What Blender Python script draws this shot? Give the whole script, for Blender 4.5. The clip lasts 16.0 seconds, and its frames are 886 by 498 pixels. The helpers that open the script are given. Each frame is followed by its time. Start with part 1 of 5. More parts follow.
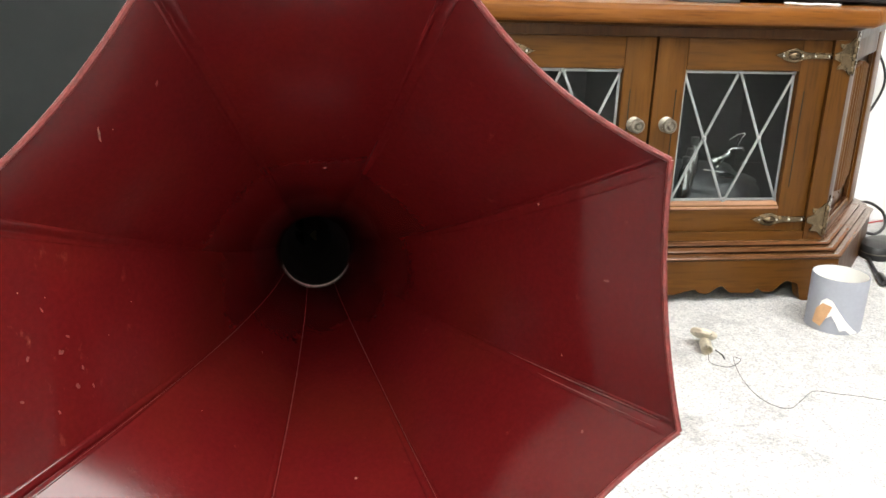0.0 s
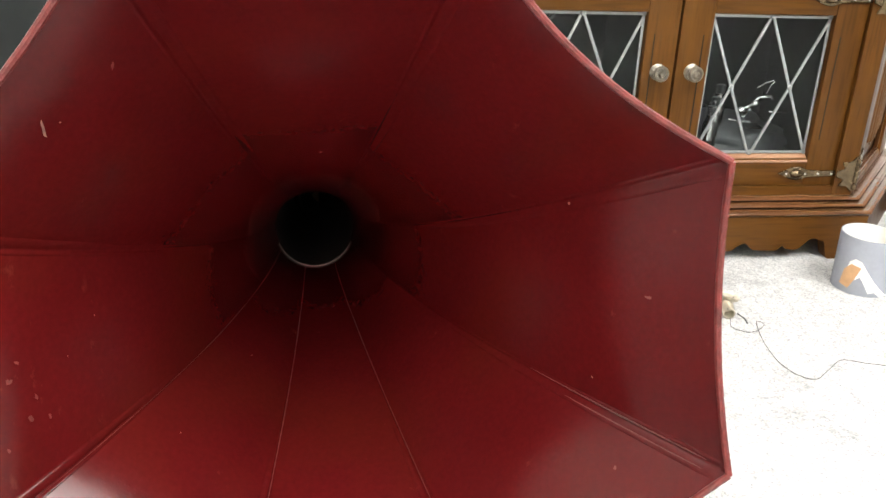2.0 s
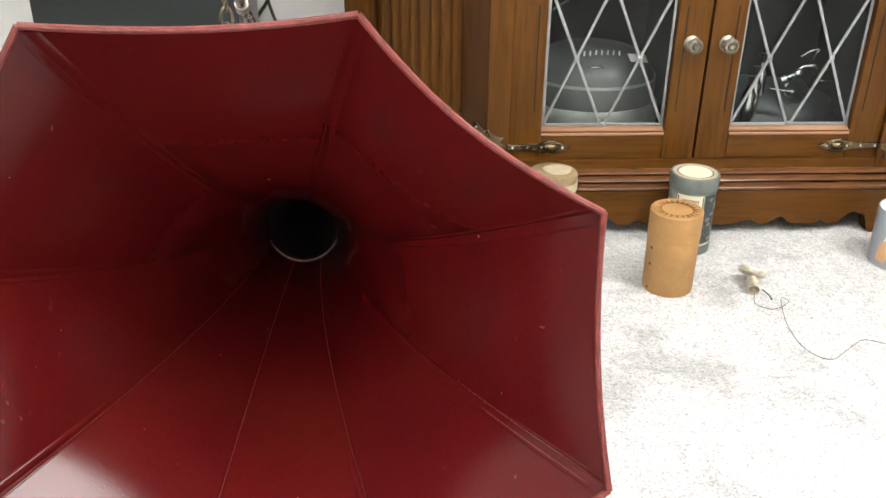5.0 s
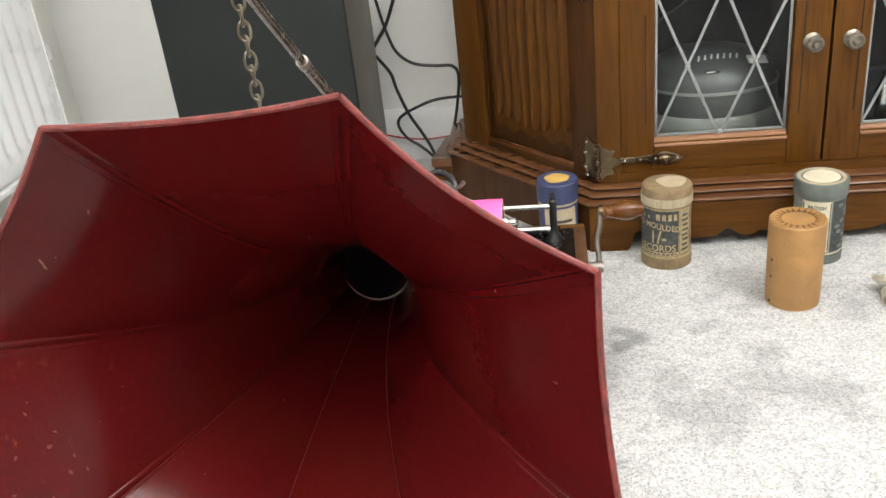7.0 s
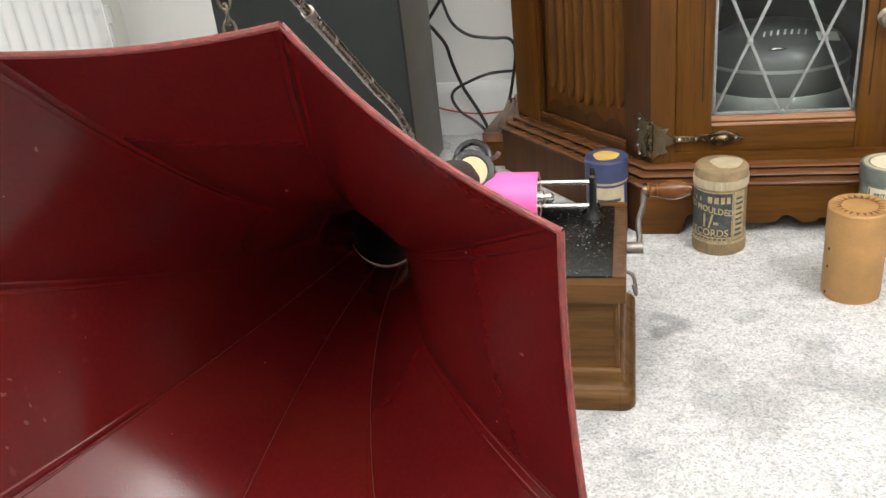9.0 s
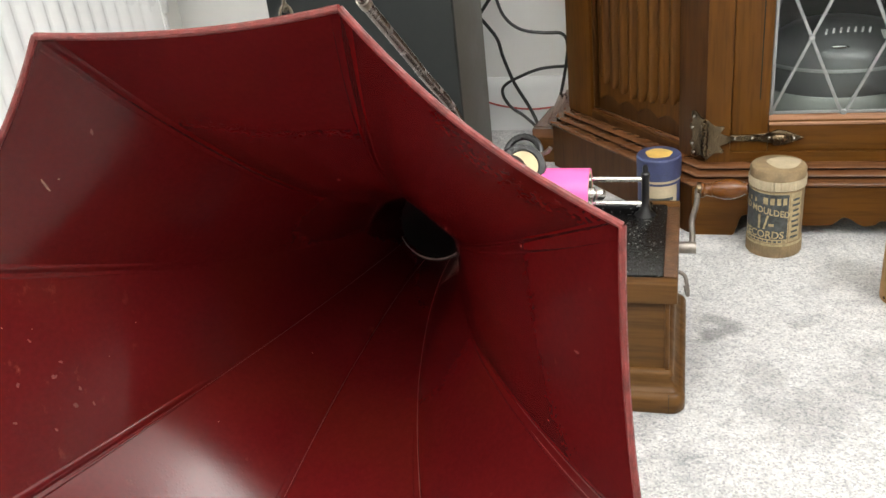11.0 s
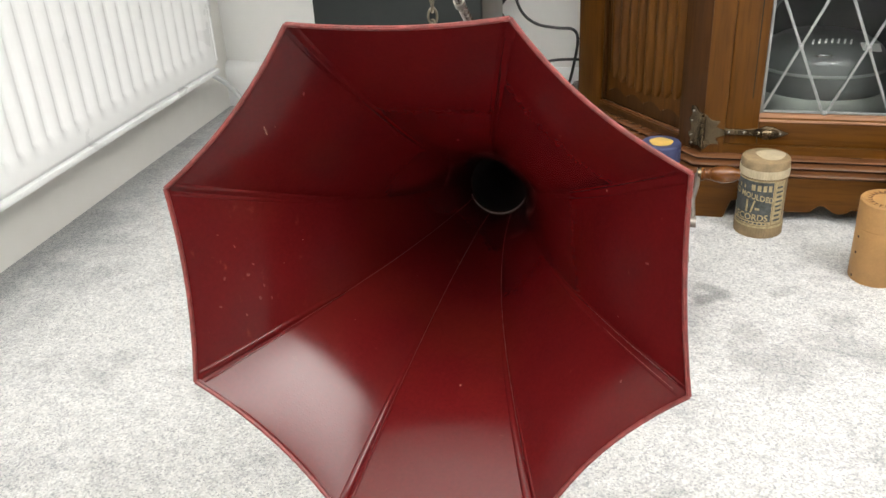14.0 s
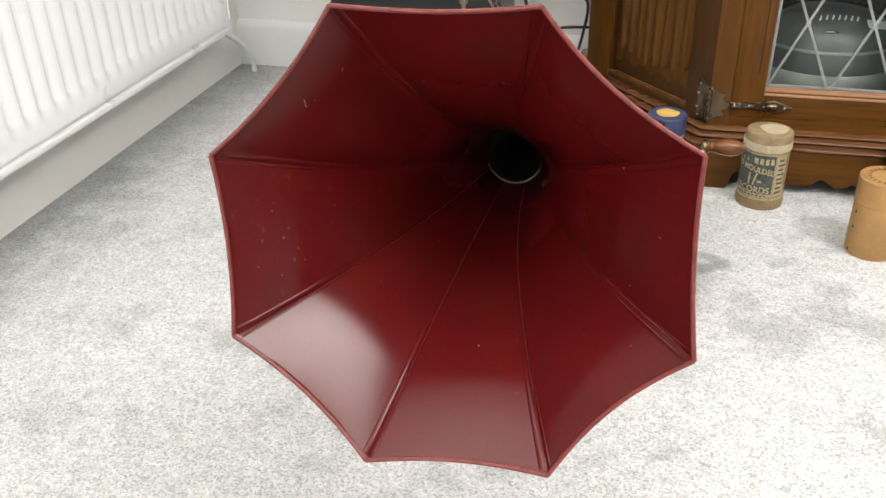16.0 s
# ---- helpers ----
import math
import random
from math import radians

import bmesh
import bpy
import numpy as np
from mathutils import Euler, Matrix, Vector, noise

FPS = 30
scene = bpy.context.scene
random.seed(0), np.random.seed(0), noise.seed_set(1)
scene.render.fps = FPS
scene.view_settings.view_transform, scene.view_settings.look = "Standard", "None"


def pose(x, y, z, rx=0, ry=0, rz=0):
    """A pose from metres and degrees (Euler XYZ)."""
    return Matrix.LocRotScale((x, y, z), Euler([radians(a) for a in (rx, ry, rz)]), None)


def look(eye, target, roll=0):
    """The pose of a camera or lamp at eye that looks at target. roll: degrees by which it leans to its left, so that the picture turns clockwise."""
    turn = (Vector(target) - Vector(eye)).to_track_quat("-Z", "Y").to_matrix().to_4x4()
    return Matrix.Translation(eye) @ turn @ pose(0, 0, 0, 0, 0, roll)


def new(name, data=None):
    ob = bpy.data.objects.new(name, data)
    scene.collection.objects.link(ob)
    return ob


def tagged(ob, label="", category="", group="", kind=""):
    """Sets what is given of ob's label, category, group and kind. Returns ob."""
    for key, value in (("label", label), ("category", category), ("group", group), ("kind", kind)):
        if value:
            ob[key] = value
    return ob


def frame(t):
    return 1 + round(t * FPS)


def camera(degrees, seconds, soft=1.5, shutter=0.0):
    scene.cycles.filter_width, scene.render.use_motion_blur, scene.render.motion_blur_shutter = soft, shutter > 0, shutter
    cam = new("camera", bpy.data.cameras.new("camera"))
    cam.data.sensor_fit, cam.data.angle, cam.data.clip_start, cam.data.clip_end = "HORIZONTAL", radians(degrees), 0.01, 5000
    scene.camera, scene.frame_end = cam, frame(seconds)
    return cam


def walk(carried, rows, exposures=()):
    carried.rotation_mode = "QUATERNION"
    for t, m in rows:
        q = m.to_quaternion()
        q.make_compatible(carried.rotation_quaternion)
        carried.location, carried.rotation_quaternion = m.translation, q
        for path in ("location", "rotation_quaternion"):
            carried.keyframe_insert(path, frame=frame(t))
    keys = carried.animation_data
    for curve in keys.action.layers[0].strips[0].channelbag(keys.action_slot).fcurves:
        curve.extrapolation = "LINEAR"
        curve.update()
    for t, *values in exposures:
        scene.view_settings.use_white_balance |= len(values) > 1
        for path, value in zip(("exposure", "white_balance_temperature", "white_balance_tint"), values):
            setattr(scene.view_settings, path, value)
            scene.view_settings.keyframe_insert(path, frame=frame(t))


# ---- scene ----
cam = camera(53.5, 16.0)
PATH = [
    (0, (0.031, 0.034, 0.537), (0.33, 1.906, -0.101), 2.0),
    (0.5, (0.02, 0.048, 0.532), (0.315, 1.913, -0.126), 2.4),
    (1, (0.028, 0.054, 0.537), (0.320, 1.918, -0.127), 2.3),
    (1.5, (0.029, 0.055, 0.541), (0.32, 1.917, -0.128), 2.3),
    (2, (0.0386, 0.1045, 0.5464), (0.3135, 1.907, -0.2275), 2.4),
    (2.5, (0.038, 0.133, 0.537), (0.334, 1.932, -0.285), 4.1),
    (3, (0.039, 0.087, 0.547), (0.299, 1.888, -0.283), 3.0),
    (5.5, (0.135, 0.074, 0.619), (0.122, 1.856, -0.287), -2.3),
    (6, (0.155, 0.058, 0.635), (0.0, 1.841, -0.259), -6.5),
    (6.5, (0.164, 0.065, 0.626), (-0.099, 1.846, -0.245), -7.0),
    (7, (0.178, 0.085, 0.623), (-0.087, 1.862, -0.255), -6.6),
    (7.5, (0.183, 0.086, 0.618), (-0.104, 1.86, -0.26), -6.6),
    (8, (0.196, 0.096, 0.61), (-0.127, 1.861, -0.274), -6.6),
    (8.5, (0.214, 0.104, 0.602), (-0.169, 1.853, -0.288), -6.8),
    (9, (0.219, 0.116, 0.593), (-0.21, 1.852, -0.303), -6.6),
    (11.5, (0.207, 0.122, 0.588), (-0.324, 1.83, -0.305), -6.7),
    (12, (0.197, 0.106, 0.594), (-0.333, 1.813, -0.303), -6.6),
    (12.5, (0.183, 0.081, 0.6), (-0.356, 1.779, -0.31), -6.5),
    (13, (0.175, 0.049, 0.609), (-0.355, 1.736, -0.327), -5.8),
    (13.5, (0.172, 0.003, 0.624), (-0.312, 1.708, -0.302), -3.8),
    (14, (0.175, -0.041, 0.637), (-0.287, 1.67, -0.29), -3.1),
    (14.5, (0.179, -0.056, 0.651), (-0.282, 1.653, -0.281), -2.9),
    (15, (0.174, -0.062, 0.656), (-0.278, 1.636, -0.299), -2.4),
    (15.5, (0.17, -0.073, 0.66), (-0.286, 1.604, -0.329), -2.1),
    (16, (0.165, -0.075, 0.661), (-0.282, 1.594, -0.347), -1.6),
]
walk(cam, [(t, look(eye, target, roll)) for t, eye, target, roll in PATH],
     exposures=[(0, 0.22), (1.5, 0.33), (2.0, 0.3), (2.5, 0.50), (3.2, 0.38), (5.3, 0.15), (6.2, -0.06), (7.0, -0.02), (9.2, 0.0), (12.5, 0.0), (14.5, 0.02), (16, 0.0)])

# ---- light ----
world = bpy.data.worlds.new("room_world")
scene.world = world
world.use_nodes = True
world.node_tree.nodes["Background"].inputs[0].default_value = (0.8, 0.85, 0.9, 1)
world.node_tree.nodes["Background"].inputs[1].default_value = 0.3


def area_lamp(name, loc, target, sx, sy, watts, colour):
    data = bpy.data.lights.new(name, "AREA")
    data.shape, data.size, data.size_y, data.energy, data.color = "RECTANGLE", sx, sy, watts, colour
    ob = new(name, data)
    ob.matrix_world = look(loc, target)
    return ob


# a pendant at the middle of the room throws light down and up against the ceiling
area_lamp("pendant_lamp", (1.55, 0.0, 2.02), (1.55, 0.0, 0), 0.8, 0.8, 34, (1.0, 0.985, 0.955))
area_lamp("pendant_uplight", (1.45, 0.0, 1.84), (1.45, 0.0, 3), 0.55, 0.55, 50, (1.0, 0.985, 0.955))
# added fill, no known fixture: brightens the ceiling, left wall and horn inside
area_lamp("ceiling_fill", (-0.05, -0.50, 1.62), (-0.05, -0.50, 3), 0.6, 0.6, 73, (1.0, 0.985, 0.955))


# ---- materials ----
def nodes_of(name):
    m = bpy.data.materials.new(name)
    m.use_nodes = True
    nt = m.node_tree
    return m, nt, nt.nodes["Principled BSDF"]


def add(nt, kind, **vals):
    n = nt.nodes.new(kind)
    for k, v in vals.items():
        n.inputs[k.replace("_", " ")].default_value = v
    return n


def ramp(nt, src, stops):
    r = nt.nodes.new("ShaderNodeValToRGB")
    while len(r.color_ramp.elements) < len(stops):
        r.color_ramp.elements.new(0.5)
    for e, (p, c) in zip(r.color_ramp.elements, stops):
        e.position, e.color = p, (*c, 1) if len(c) == 3 else c
    nt.links.new(src, r.inputs[0])
    return r


def coords(nt, scale=(1, 1, 1), rz=0.0):
    tc = nt.nodes.new("ShaderNodeTexCoord")
    mp = nt.nodes.new("ShaderNodeMapping")
    mp.inputs["Scale"].default_value = scale
    mp.inputs["Rotation"].default_value = (0, 0, rz)
    nt.links.new(tc.outputs["Object"], mp.inputs[0])
    return mp.outputs[0]


def noise_tex(nt, vec, scale, detail=4.0, rough=0.55):
    n = add(nt, "ShaderNodeTexNoise", Scale=scale, Detail=detail, Roughness=rough)
    nt.links.new(vec, n.inputs["Vector"])
    return n.outputs["Fac"]


def bump(nt, bsdf, height, strength, dist):
    b = add(nt, "ShaderNodeBump", Strength=strength, Distance=dist)
    nt.links.new(height, b.inputs["Height"])
    nt.links.new(b.outputs[0], bsdf.inputs["Normal"])
    return b


def mixc(nt, fac, a, b, mode="MIX"):
    n = nt.nodes.new("ShaderNodeMix")
    n.data_type, n.blend_type = "RGBA", mode
    for sock, val in ((n.inputs[0], fac), (n.inputs[6], a), (n.inputs[7], b)):
        if hasattr(val, "is_linked"):
            nt.links.new(val, sock)
        elif isinstance(val, (int, float)):
            sock.default_value = val
        else:
            sock.default_value = (*val, 1)
    return n.outputs[2]


def plain(name, colour, rough=0.5, metal=0.0, var=0.12, scale=30.0, bumps=0.0, bscale=200.0, coat=0.0):
    """A surface of one colour with mottling at two scales and a fine relief."""
    m, nt, b = nodes_of(name)
    v = coords(nt)
    lo = tuple(c * (1 - var) for c in colour)
    hi = tuple(min(1, c * (1 + var)) for c in colour)
    f1 = noise_tex(nt, v, scale)
    f2 = noise_tex(nt, v, scale * 9, 2.0)
    c1 = ramp(nt, f1, ((0.3, lo), (0.7, hi))).outputs[0]
    c2 = ramp(nt, f2, ((0.3, (1 - var,) * 3), (0.7, (1, 1, 1)))).outputs[0]
    nt.links.new(mixc(nt, 0.6, c1, c2, "MULTIPLY"), b.inputs["Base Color"])
    r = ramp(nt, f1, ((0.3, (max(0.03, rough - 0.07),) * 3), (0.7, (min(1, rough + 0.07),) * 3)))
    nt.links.new(r.outputs[0], b.inputs["Roughness"])
    b.inputs["Metallic"].default_value = metal
    b.inputs["Coat Weight"].default_value = coat
    b.inputs["Coat Roughness"].default_value = 0.15
    if bumps:
        bump(nt, b, noise_tex(nt, v, bscale, 3.0), bumps, 0.002)
    return m


def wood(name, dark, light, axis="z", rz=0.0, rough=0.38, grain=1.0, coat=0.02):
    """Stained, polished oak with the grain along an axis."""
    m, nt, b = nodes_of(name)
    s = {"x": (4, 60, 60), "y": (60, 4, 60), "z": (60, 60, 4)}[axis]
    v = coords(nt, tuple(q * grain for q in s), rz)
    g = noise_tex(nt, v, 1.0, 6.0, 0.65)
    v2 = coords(nt, tuple(q * 4 * grain for q in s), rz)
    pores = noise_tex(nt, v2, 1.0, 2.0, 0.5)
    wide = noise_tex(nt, coords(nt), 5.0, 3.0)
    c = ramp(nt, g, ((0.25, dark), (0.5, tuple((p + q) / 2 for p, q in zip(dark, light))), (0.75, light))).outputs[0]
    c = mixc(nt, 0.38, c, ramp(nt, pores, ((0.34, (0.55, 0.5, 0.45)), (0.48, (1, 1, 1)))).outputs[0], "MULTIPLY")
    c = mixc(nt, 0.5, c, ramp(nt, wide, ((0.3, (0.5, 0.45, 0.4)), (0.7, (1.0, 1.0, 1.0)))).outputs[0], "MULTIPLY")
    nt.links.new(c, b.inputs["Base Color"])
    nt.links.new(ramp(nt, g, ((0.3, (rough + 0.1,) * 3), (0.7, (rough - 0.06,) * 3))).outputs[0], b.inputs["Roughness"])
    b.inputs["Coat Weight"].default_value = coat
    b.inputs["Coat Roughness"].default_value = 0.22
    b.inputs["Specular IOR Level"].default_value = 0.16
    bump(nt, b, pores, 0.25, 0.0008)
    return m


def dusty(name, base, dust, scale, share, rough):
    """A dark surface sprinkled with pale grains of dust and tiny chips, thicker in patches."""
    m, nt, b = nodes_of(name)
    v = coords(nt)
    body = ramp(nt, noise_tex(nt, v, 60.0), ((0.3, tuple(c * 0.6 for c in base)), (0.7, tuple(c * 1.5 for c in base)))).outputs[0]
    cell = add(nt, "ShaderNodeTexVoronoi", Scale=scale, Randomness=1.0)
    nt.links.new(v, cell.inputs["Vector"])
    sep = nt.nodes.new("ShaderNodeSeparateColor")
    nt.links.new(cell.outputs["Color"], sep.inputs[0])
    grain = ramp(nt, sep.outputs[0], ((share, (0, 0, 0)), (min(0.99, share + 0.15), (1, 1, 1)))).outputs[0]
    core = ramp(nt, cell.outputs["Distance"], ((0.20, (1, 1, 1)), (0.45, (0, 0, 0)))).outputs[0]
    patch = ramp(nt, noise_tex(nt, v, 38.0, 4.0, 0.7), ((0.42, (0, 0, 0)), (0.60, (1, 1, 1)))).outputs[0]
    fac = mixc(nt, 1.0, mixc(nt, 1.0, grain, core, "MULTIPLY"), patch, "MULTIPLY")
    nt.links.new(mixc(nt, fac, body, dust), b.inputs["Base Color"])
    nt.links.new(mixc(nt, fac, (rough,) * 3, (0.8, 0.8, 0.8)), b.inputs["Roughness"])
    bump(nt, b, noise_tex(nt, v, 300.0, 3.0), 0.3, 0.002)
    return m


def carpet_mat():
    """Pale grey twist-pile carpet: speckled tufts, traffic marks, a few stains."""
    m, nt, b = nodes_of("carpet_pile")
    v = coords(nt)
    tuft = add(nt, "ShaderNodeTexVoronoi", Scale=480.0, Randomness=1.0)
    nt.links.new(v, tuft.inputs["Vector"])
    sep = nt.nodes.new("ShaderNodeSeparateColor")
    nt.links.new(tuft.outputs["Color"], sep.inputs[0])
    speck = ramp(nt, sep.outputs[0], ((0.0, (0.40, 0.408, 0.415)), (0.25, (0.56, 0.566, 0.57)), (0.55, (0.66, 0.655, 0.645)), (0.75, (0.72, 0.71, 0.69)), (1.0, (0.77, 0.77, 0.77)))).outputs[0]
    mid = noise_tex(nt, v, 130.0, 3.0, 0.7)
    col = mixc(nt, 0.7, speck, ramp(nt, mid, ((0.34, (0.76, 0.765, 0.77)), (0.60, (1, 1, 1)))).outputs[0], "MULTIPLY")
    clump = noise_tex(nt, v, 42.0, 5.0, 0.7)
    col = mixc(nt, 0.6, col, ramp(nt, clump, ((0.36, (0.76, 0.77, 0.785)), (0.56, (1.0, 0.995, 0.985)))).outputs[0], "MULTIPLY")
    big = noise_tex(nt, v, 7.5, 6.0, 0.68)
    col = mixc(nt, 0.75, col, ramp(nt, big, ((0.33, (0.60, 0.61, 0.62)), (0.47, (1, 1, 1)))).outputs[0], "MULTIPLY")
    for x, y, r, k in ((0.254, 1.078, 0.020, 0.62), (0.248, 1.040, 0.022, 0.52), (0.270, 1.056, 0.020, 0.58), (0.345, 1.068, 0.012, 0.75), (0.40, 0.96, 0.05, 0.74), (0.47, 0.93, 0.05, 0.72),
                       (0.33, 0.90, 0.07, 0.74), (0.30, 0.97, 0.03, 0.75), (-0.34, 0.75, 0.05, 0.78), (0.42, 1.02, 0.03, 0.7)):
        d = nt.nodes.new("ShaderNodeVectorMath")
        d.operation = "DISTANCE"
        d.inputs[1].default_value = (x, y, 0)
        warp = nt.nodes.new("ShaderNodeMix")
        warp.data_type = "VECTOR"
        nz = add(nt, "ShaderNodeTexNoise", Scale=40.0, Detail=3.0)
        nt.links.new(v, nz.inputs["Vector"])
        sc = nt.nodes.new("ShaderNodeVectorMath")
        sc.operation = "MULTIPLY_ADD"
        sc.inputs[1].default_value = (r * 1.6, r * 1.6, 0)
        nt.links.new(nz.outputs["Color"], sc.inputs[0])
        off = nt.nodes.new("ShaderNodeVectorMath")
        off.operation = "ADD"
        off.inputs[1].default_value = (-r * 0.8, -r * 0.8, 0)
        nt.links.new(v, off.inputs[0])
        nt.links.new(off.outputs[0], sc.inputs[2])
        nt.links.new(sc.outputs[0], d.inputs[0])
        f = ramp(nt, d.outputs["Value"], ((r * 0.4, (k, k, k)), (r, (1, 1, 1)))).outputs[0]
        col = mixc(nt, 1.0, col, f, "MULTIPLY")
    # ragged grey band along the radiator wall: soiling plus the radiator's shade, painted in
    sx = nt.nodes.new("ShaderNodeSeparateXYZ")
    nt.links.new(v, sx.inputs[0])
    ms = nt.nodes.new("ShaderNodeMath")
    ms.operation = "MULTIPLY_ADD"
    ms.inputs[1].default_value = 0.30
    nt.links.new(noise_tex(nt, v, 13.0, 5.0, 0.65), ms.inputs[0])
    nt.links.new(sx.outputs[0], ms.inputs[2])
    wall_band = ramp(nt, ms.outputs[0], ((0.0, (0.62, 0.635, 0.64)), (1.0, (1, 1, 1))))
    mr = add(nt, "ShaderNodeMapRange")
    for k, val in ((1, -0.62), (2, -0.46), (3, 0.0), (4, 1.0)):
        mr.inputs[k].default_value = val
    nt.links.new(ms.outputs[0], mr.inputs[0])
    nt.links.new(mr.outputs[0], wall_band.inputs[0])
    col = mixc(nt, 1.0, col, wall_band.outputs[0], "MULTIPLY")
    nt.links.new(col, b.inputs["Base Color"])
    b.inputs["Roughness"].default_value = 0.95
    b.inputs["Sheen Weight"].default_value = 0.15
    hsum = nt.nodes.new("ShaderNodeMath")
    hsum.operation = "MULTIPLY_ADD"
    hsum.inputs[1].default_value = 1.5
    nt.links.new(mid, hsum.inputs[0])
    nt.links.new(sep.outputs[0], hsum.inputs[2])
    bump(nt, b, hsum.outputs[0], 0.7, 0.004)
    return m


def lacquer_mat():
    """Old maroon japanned tin: glossy, pitted, rubbed brown in patches, scuffed on one flank, specks of bare metal."""
    m, nt, b = nodes_of("maroon_lacquer")
    v = coords(nt)
    fine = noise_tex(nt, v, 420.0, 2.0, 0.5)
    blot = mixc(nt, 0.5, noise_tex(nt, v, 15.0, 3.0, 0.6), fine)
    col = ramp(nt, blot, ((0.2, (0.061, 0.0032, 0.0038)), (0.8, (0.095, 0.0056, 0.0062)))).outputs[0]
    rub = ramp(nt, noise_tex(nt, v, 9.0, 5.0, 0.62), ((0.52, (0, 0, 0)), (0.76, (0.38, 0.38, 0.38)))).outputs[0]
    col = mixc(nt, rub, col, (0.098, 0.0125, 0.0052))
    # scuffs: short ragged strokes gathered on one panel
    d = nt.nodes.new("ShaderNodeVectorMath")
    d.operation = "DISTANCE"
    d.inputs[1].default_value = (-0.088, 0.408, 0.362)
    nt.links.new(v, d.inputs[0])
    zone = ramp(nt, d.outputs["Value"], ((0.02, (1, 1, 1)), (0.075, (0, 0, 0)))).outputs[0]
    stroke = ramp(nt, noise_tex(nt, coords(nt, (1.0, 0.6, 0.45)), 130.0, 4.0, 0.72), ((0.62, (0, 0, 0)), (0.76, (0.6, 0.6, 0.6)))).outputs[0]
    bare = mixc(nt, 1.0, zone, stroke, "MULTIPLY")
    faint = ramp(nt, noise_tex(nt, coords(nt, (1, 1, 0.5)), 70.0, 5.0, 0.75), ((0.66, (0, 0, 0)), (0.80, (0.55, 0.55, 0.55)))).outputs[0]
    bare = mixc(nt, 1.0, bare, faint, "ADD")
    col = mixc(nt, bare, col, (0.19, 0.050, 0.032))
    sp = add(nt, "ShaderNodeTexVoronoi", Scale=75.0, Randomness=1.0)
    nt.links.new(v, sp.inputs["Vector"])
    ss = nt.nodes.new("ShaderNodeSeparateColor")
    nt.links.new(sp.outputs["Color"], ss.inputs[0])
    near = ramp(nt, sp.outputs["Distance"], ((0.04, (1, 1, 1)), (0.08, (0, 0, 0)))).outputs[0]
    rare = ramp(nt, ss.outputs[0], ((0.975, (0, 0, 0)), (0.98, (1, 1, 1)))).outputs[0]
    col = mixc(nt, mixc(nt, 1.0, near, rare, "MULTIPLY"), col, (0.50, 0.36, 0.28))
    nt.links.new(col, b.inputs["Base Color"])
    ro = ramp(nt, blot, ((0.2, (0.115,) * 3), (0.8, (0.19,) * 3))).outputs[0]
    nt.links.new(mixc(nt, bare, ro, (0.42, 0.42, 0.42)), b.inputs["Roughness"])
    b.inputs["Specular IOR Level"].default_value = 0.22
    peel = noise_tex(nt, v, 90.0, 3.0, 0.6)
    pits = add(nt, "ShaderNodeTexVoronoi", Scale=520.0, Randomness=1.0)
    nt.links.new(v, pits.inputs["Vector"])
    where = ramp(nt, noise_tex(nt, v, 16.0, 3.0), ((0.50, (0, 0, 0)), (0.68, (1, 1, 1)))).outputs[0]
    pit = mixc(nt, 1.0, ramp(nt, pits.outputs["Distance"], ((0.1, (1, 1, 1)), (0.4, (0, 0, 0)))).outputs[0], where, "MULTIPLY")
    bump(nt, b, mixc(nt, 0.75, peel, pit), 0.045, 0.0016)
    return m


def glass_mat():
    m, nt, b = nodes_of("leaded_pane_glass")
    b.inputs["Base Color"].default_value = (0.93, 0.96, 0.95, 1)
    b.inputs["Roughness"].default_value = 0.02
    b.inputs["Transmission Weight"].default_value = 1.0
    b.inputs["IOR"].default_value = 1.24
    return m


M_CARPET = carpet_mat()
M_LACQ = lacquer_mat()
M_RIM = plain("worn_maroon_rim", (0.175, 0.029, 0.026), 0.36, 0, 0.35, 220, 0.5, 300)
M_GLASS = glass_mat()
# unseen wall, kept dark so the horn panels reflect less light
M_WALLDIM = plain("dim_unseen_wall", (0.14, 0.13, 0.115), 0.85, 0, 0.03, 3, 0.08, 350)
M_WALL = plain("white_emulsion_wall", (0.87, 0.87, 0.85), 0.85, 0, 0.02, 3, 0.08, 350)
M_WALL2 = plain("cream_emulsion_wall", (0.84, 0.83, 0.79), 0.85, 0, 0.03, 3, 0.08, 350)
M_CEIL = plain("white_ceiling_paint", (0.82, 0.82, 0.81), 0.9, 0, 0.02, 3, 0.05, 200)
M_GLOSSW = plain("white_gloss_paint", (0.82, 0.83, 0.83), 0.35, 0, 0.02, 8, 0.03, 60)
M_RAD = plain("white_radiator_enamel", (0.84, 0.85, 0.85), 0.32, 0, 0.015, 8)
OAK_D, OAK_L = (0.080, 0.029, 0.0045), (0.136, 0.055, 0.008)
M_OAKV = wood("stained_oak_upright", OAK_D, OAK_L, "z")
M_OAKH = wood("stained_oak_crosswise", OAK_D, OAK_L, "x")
# darker copy of the oak: shade of frieze, angled sides and back as colour
M_OAKA = wood("stained_oak_shaded", (0.046, 0.0175, 0.005), (0.086, 0.034, 0.008), "z")
M_OAKT = wood("stained_oak_top", (0.13, 0.042, 0.007), (0.28, 0.105, 0.018), "x")
M_MOULD = wood("worn_oak_moulding", (0.085, 0.030, 0.010), (0.20, 0.088, 0.038), "x", rough=0.20, coat=0.6)
# near-black: the shade inside the cabinet and in door grooves, as colour
M_SHADE = plain("near_black_shade", (0.006, 0.0048, 0.004), 0.9, 0, 0.3, 12)
M_LEAD = plain("dull_lead_came", (0.34, 0.35, 0.35), 0.42, 0.6, 0.15, 80, 0.2, 300)
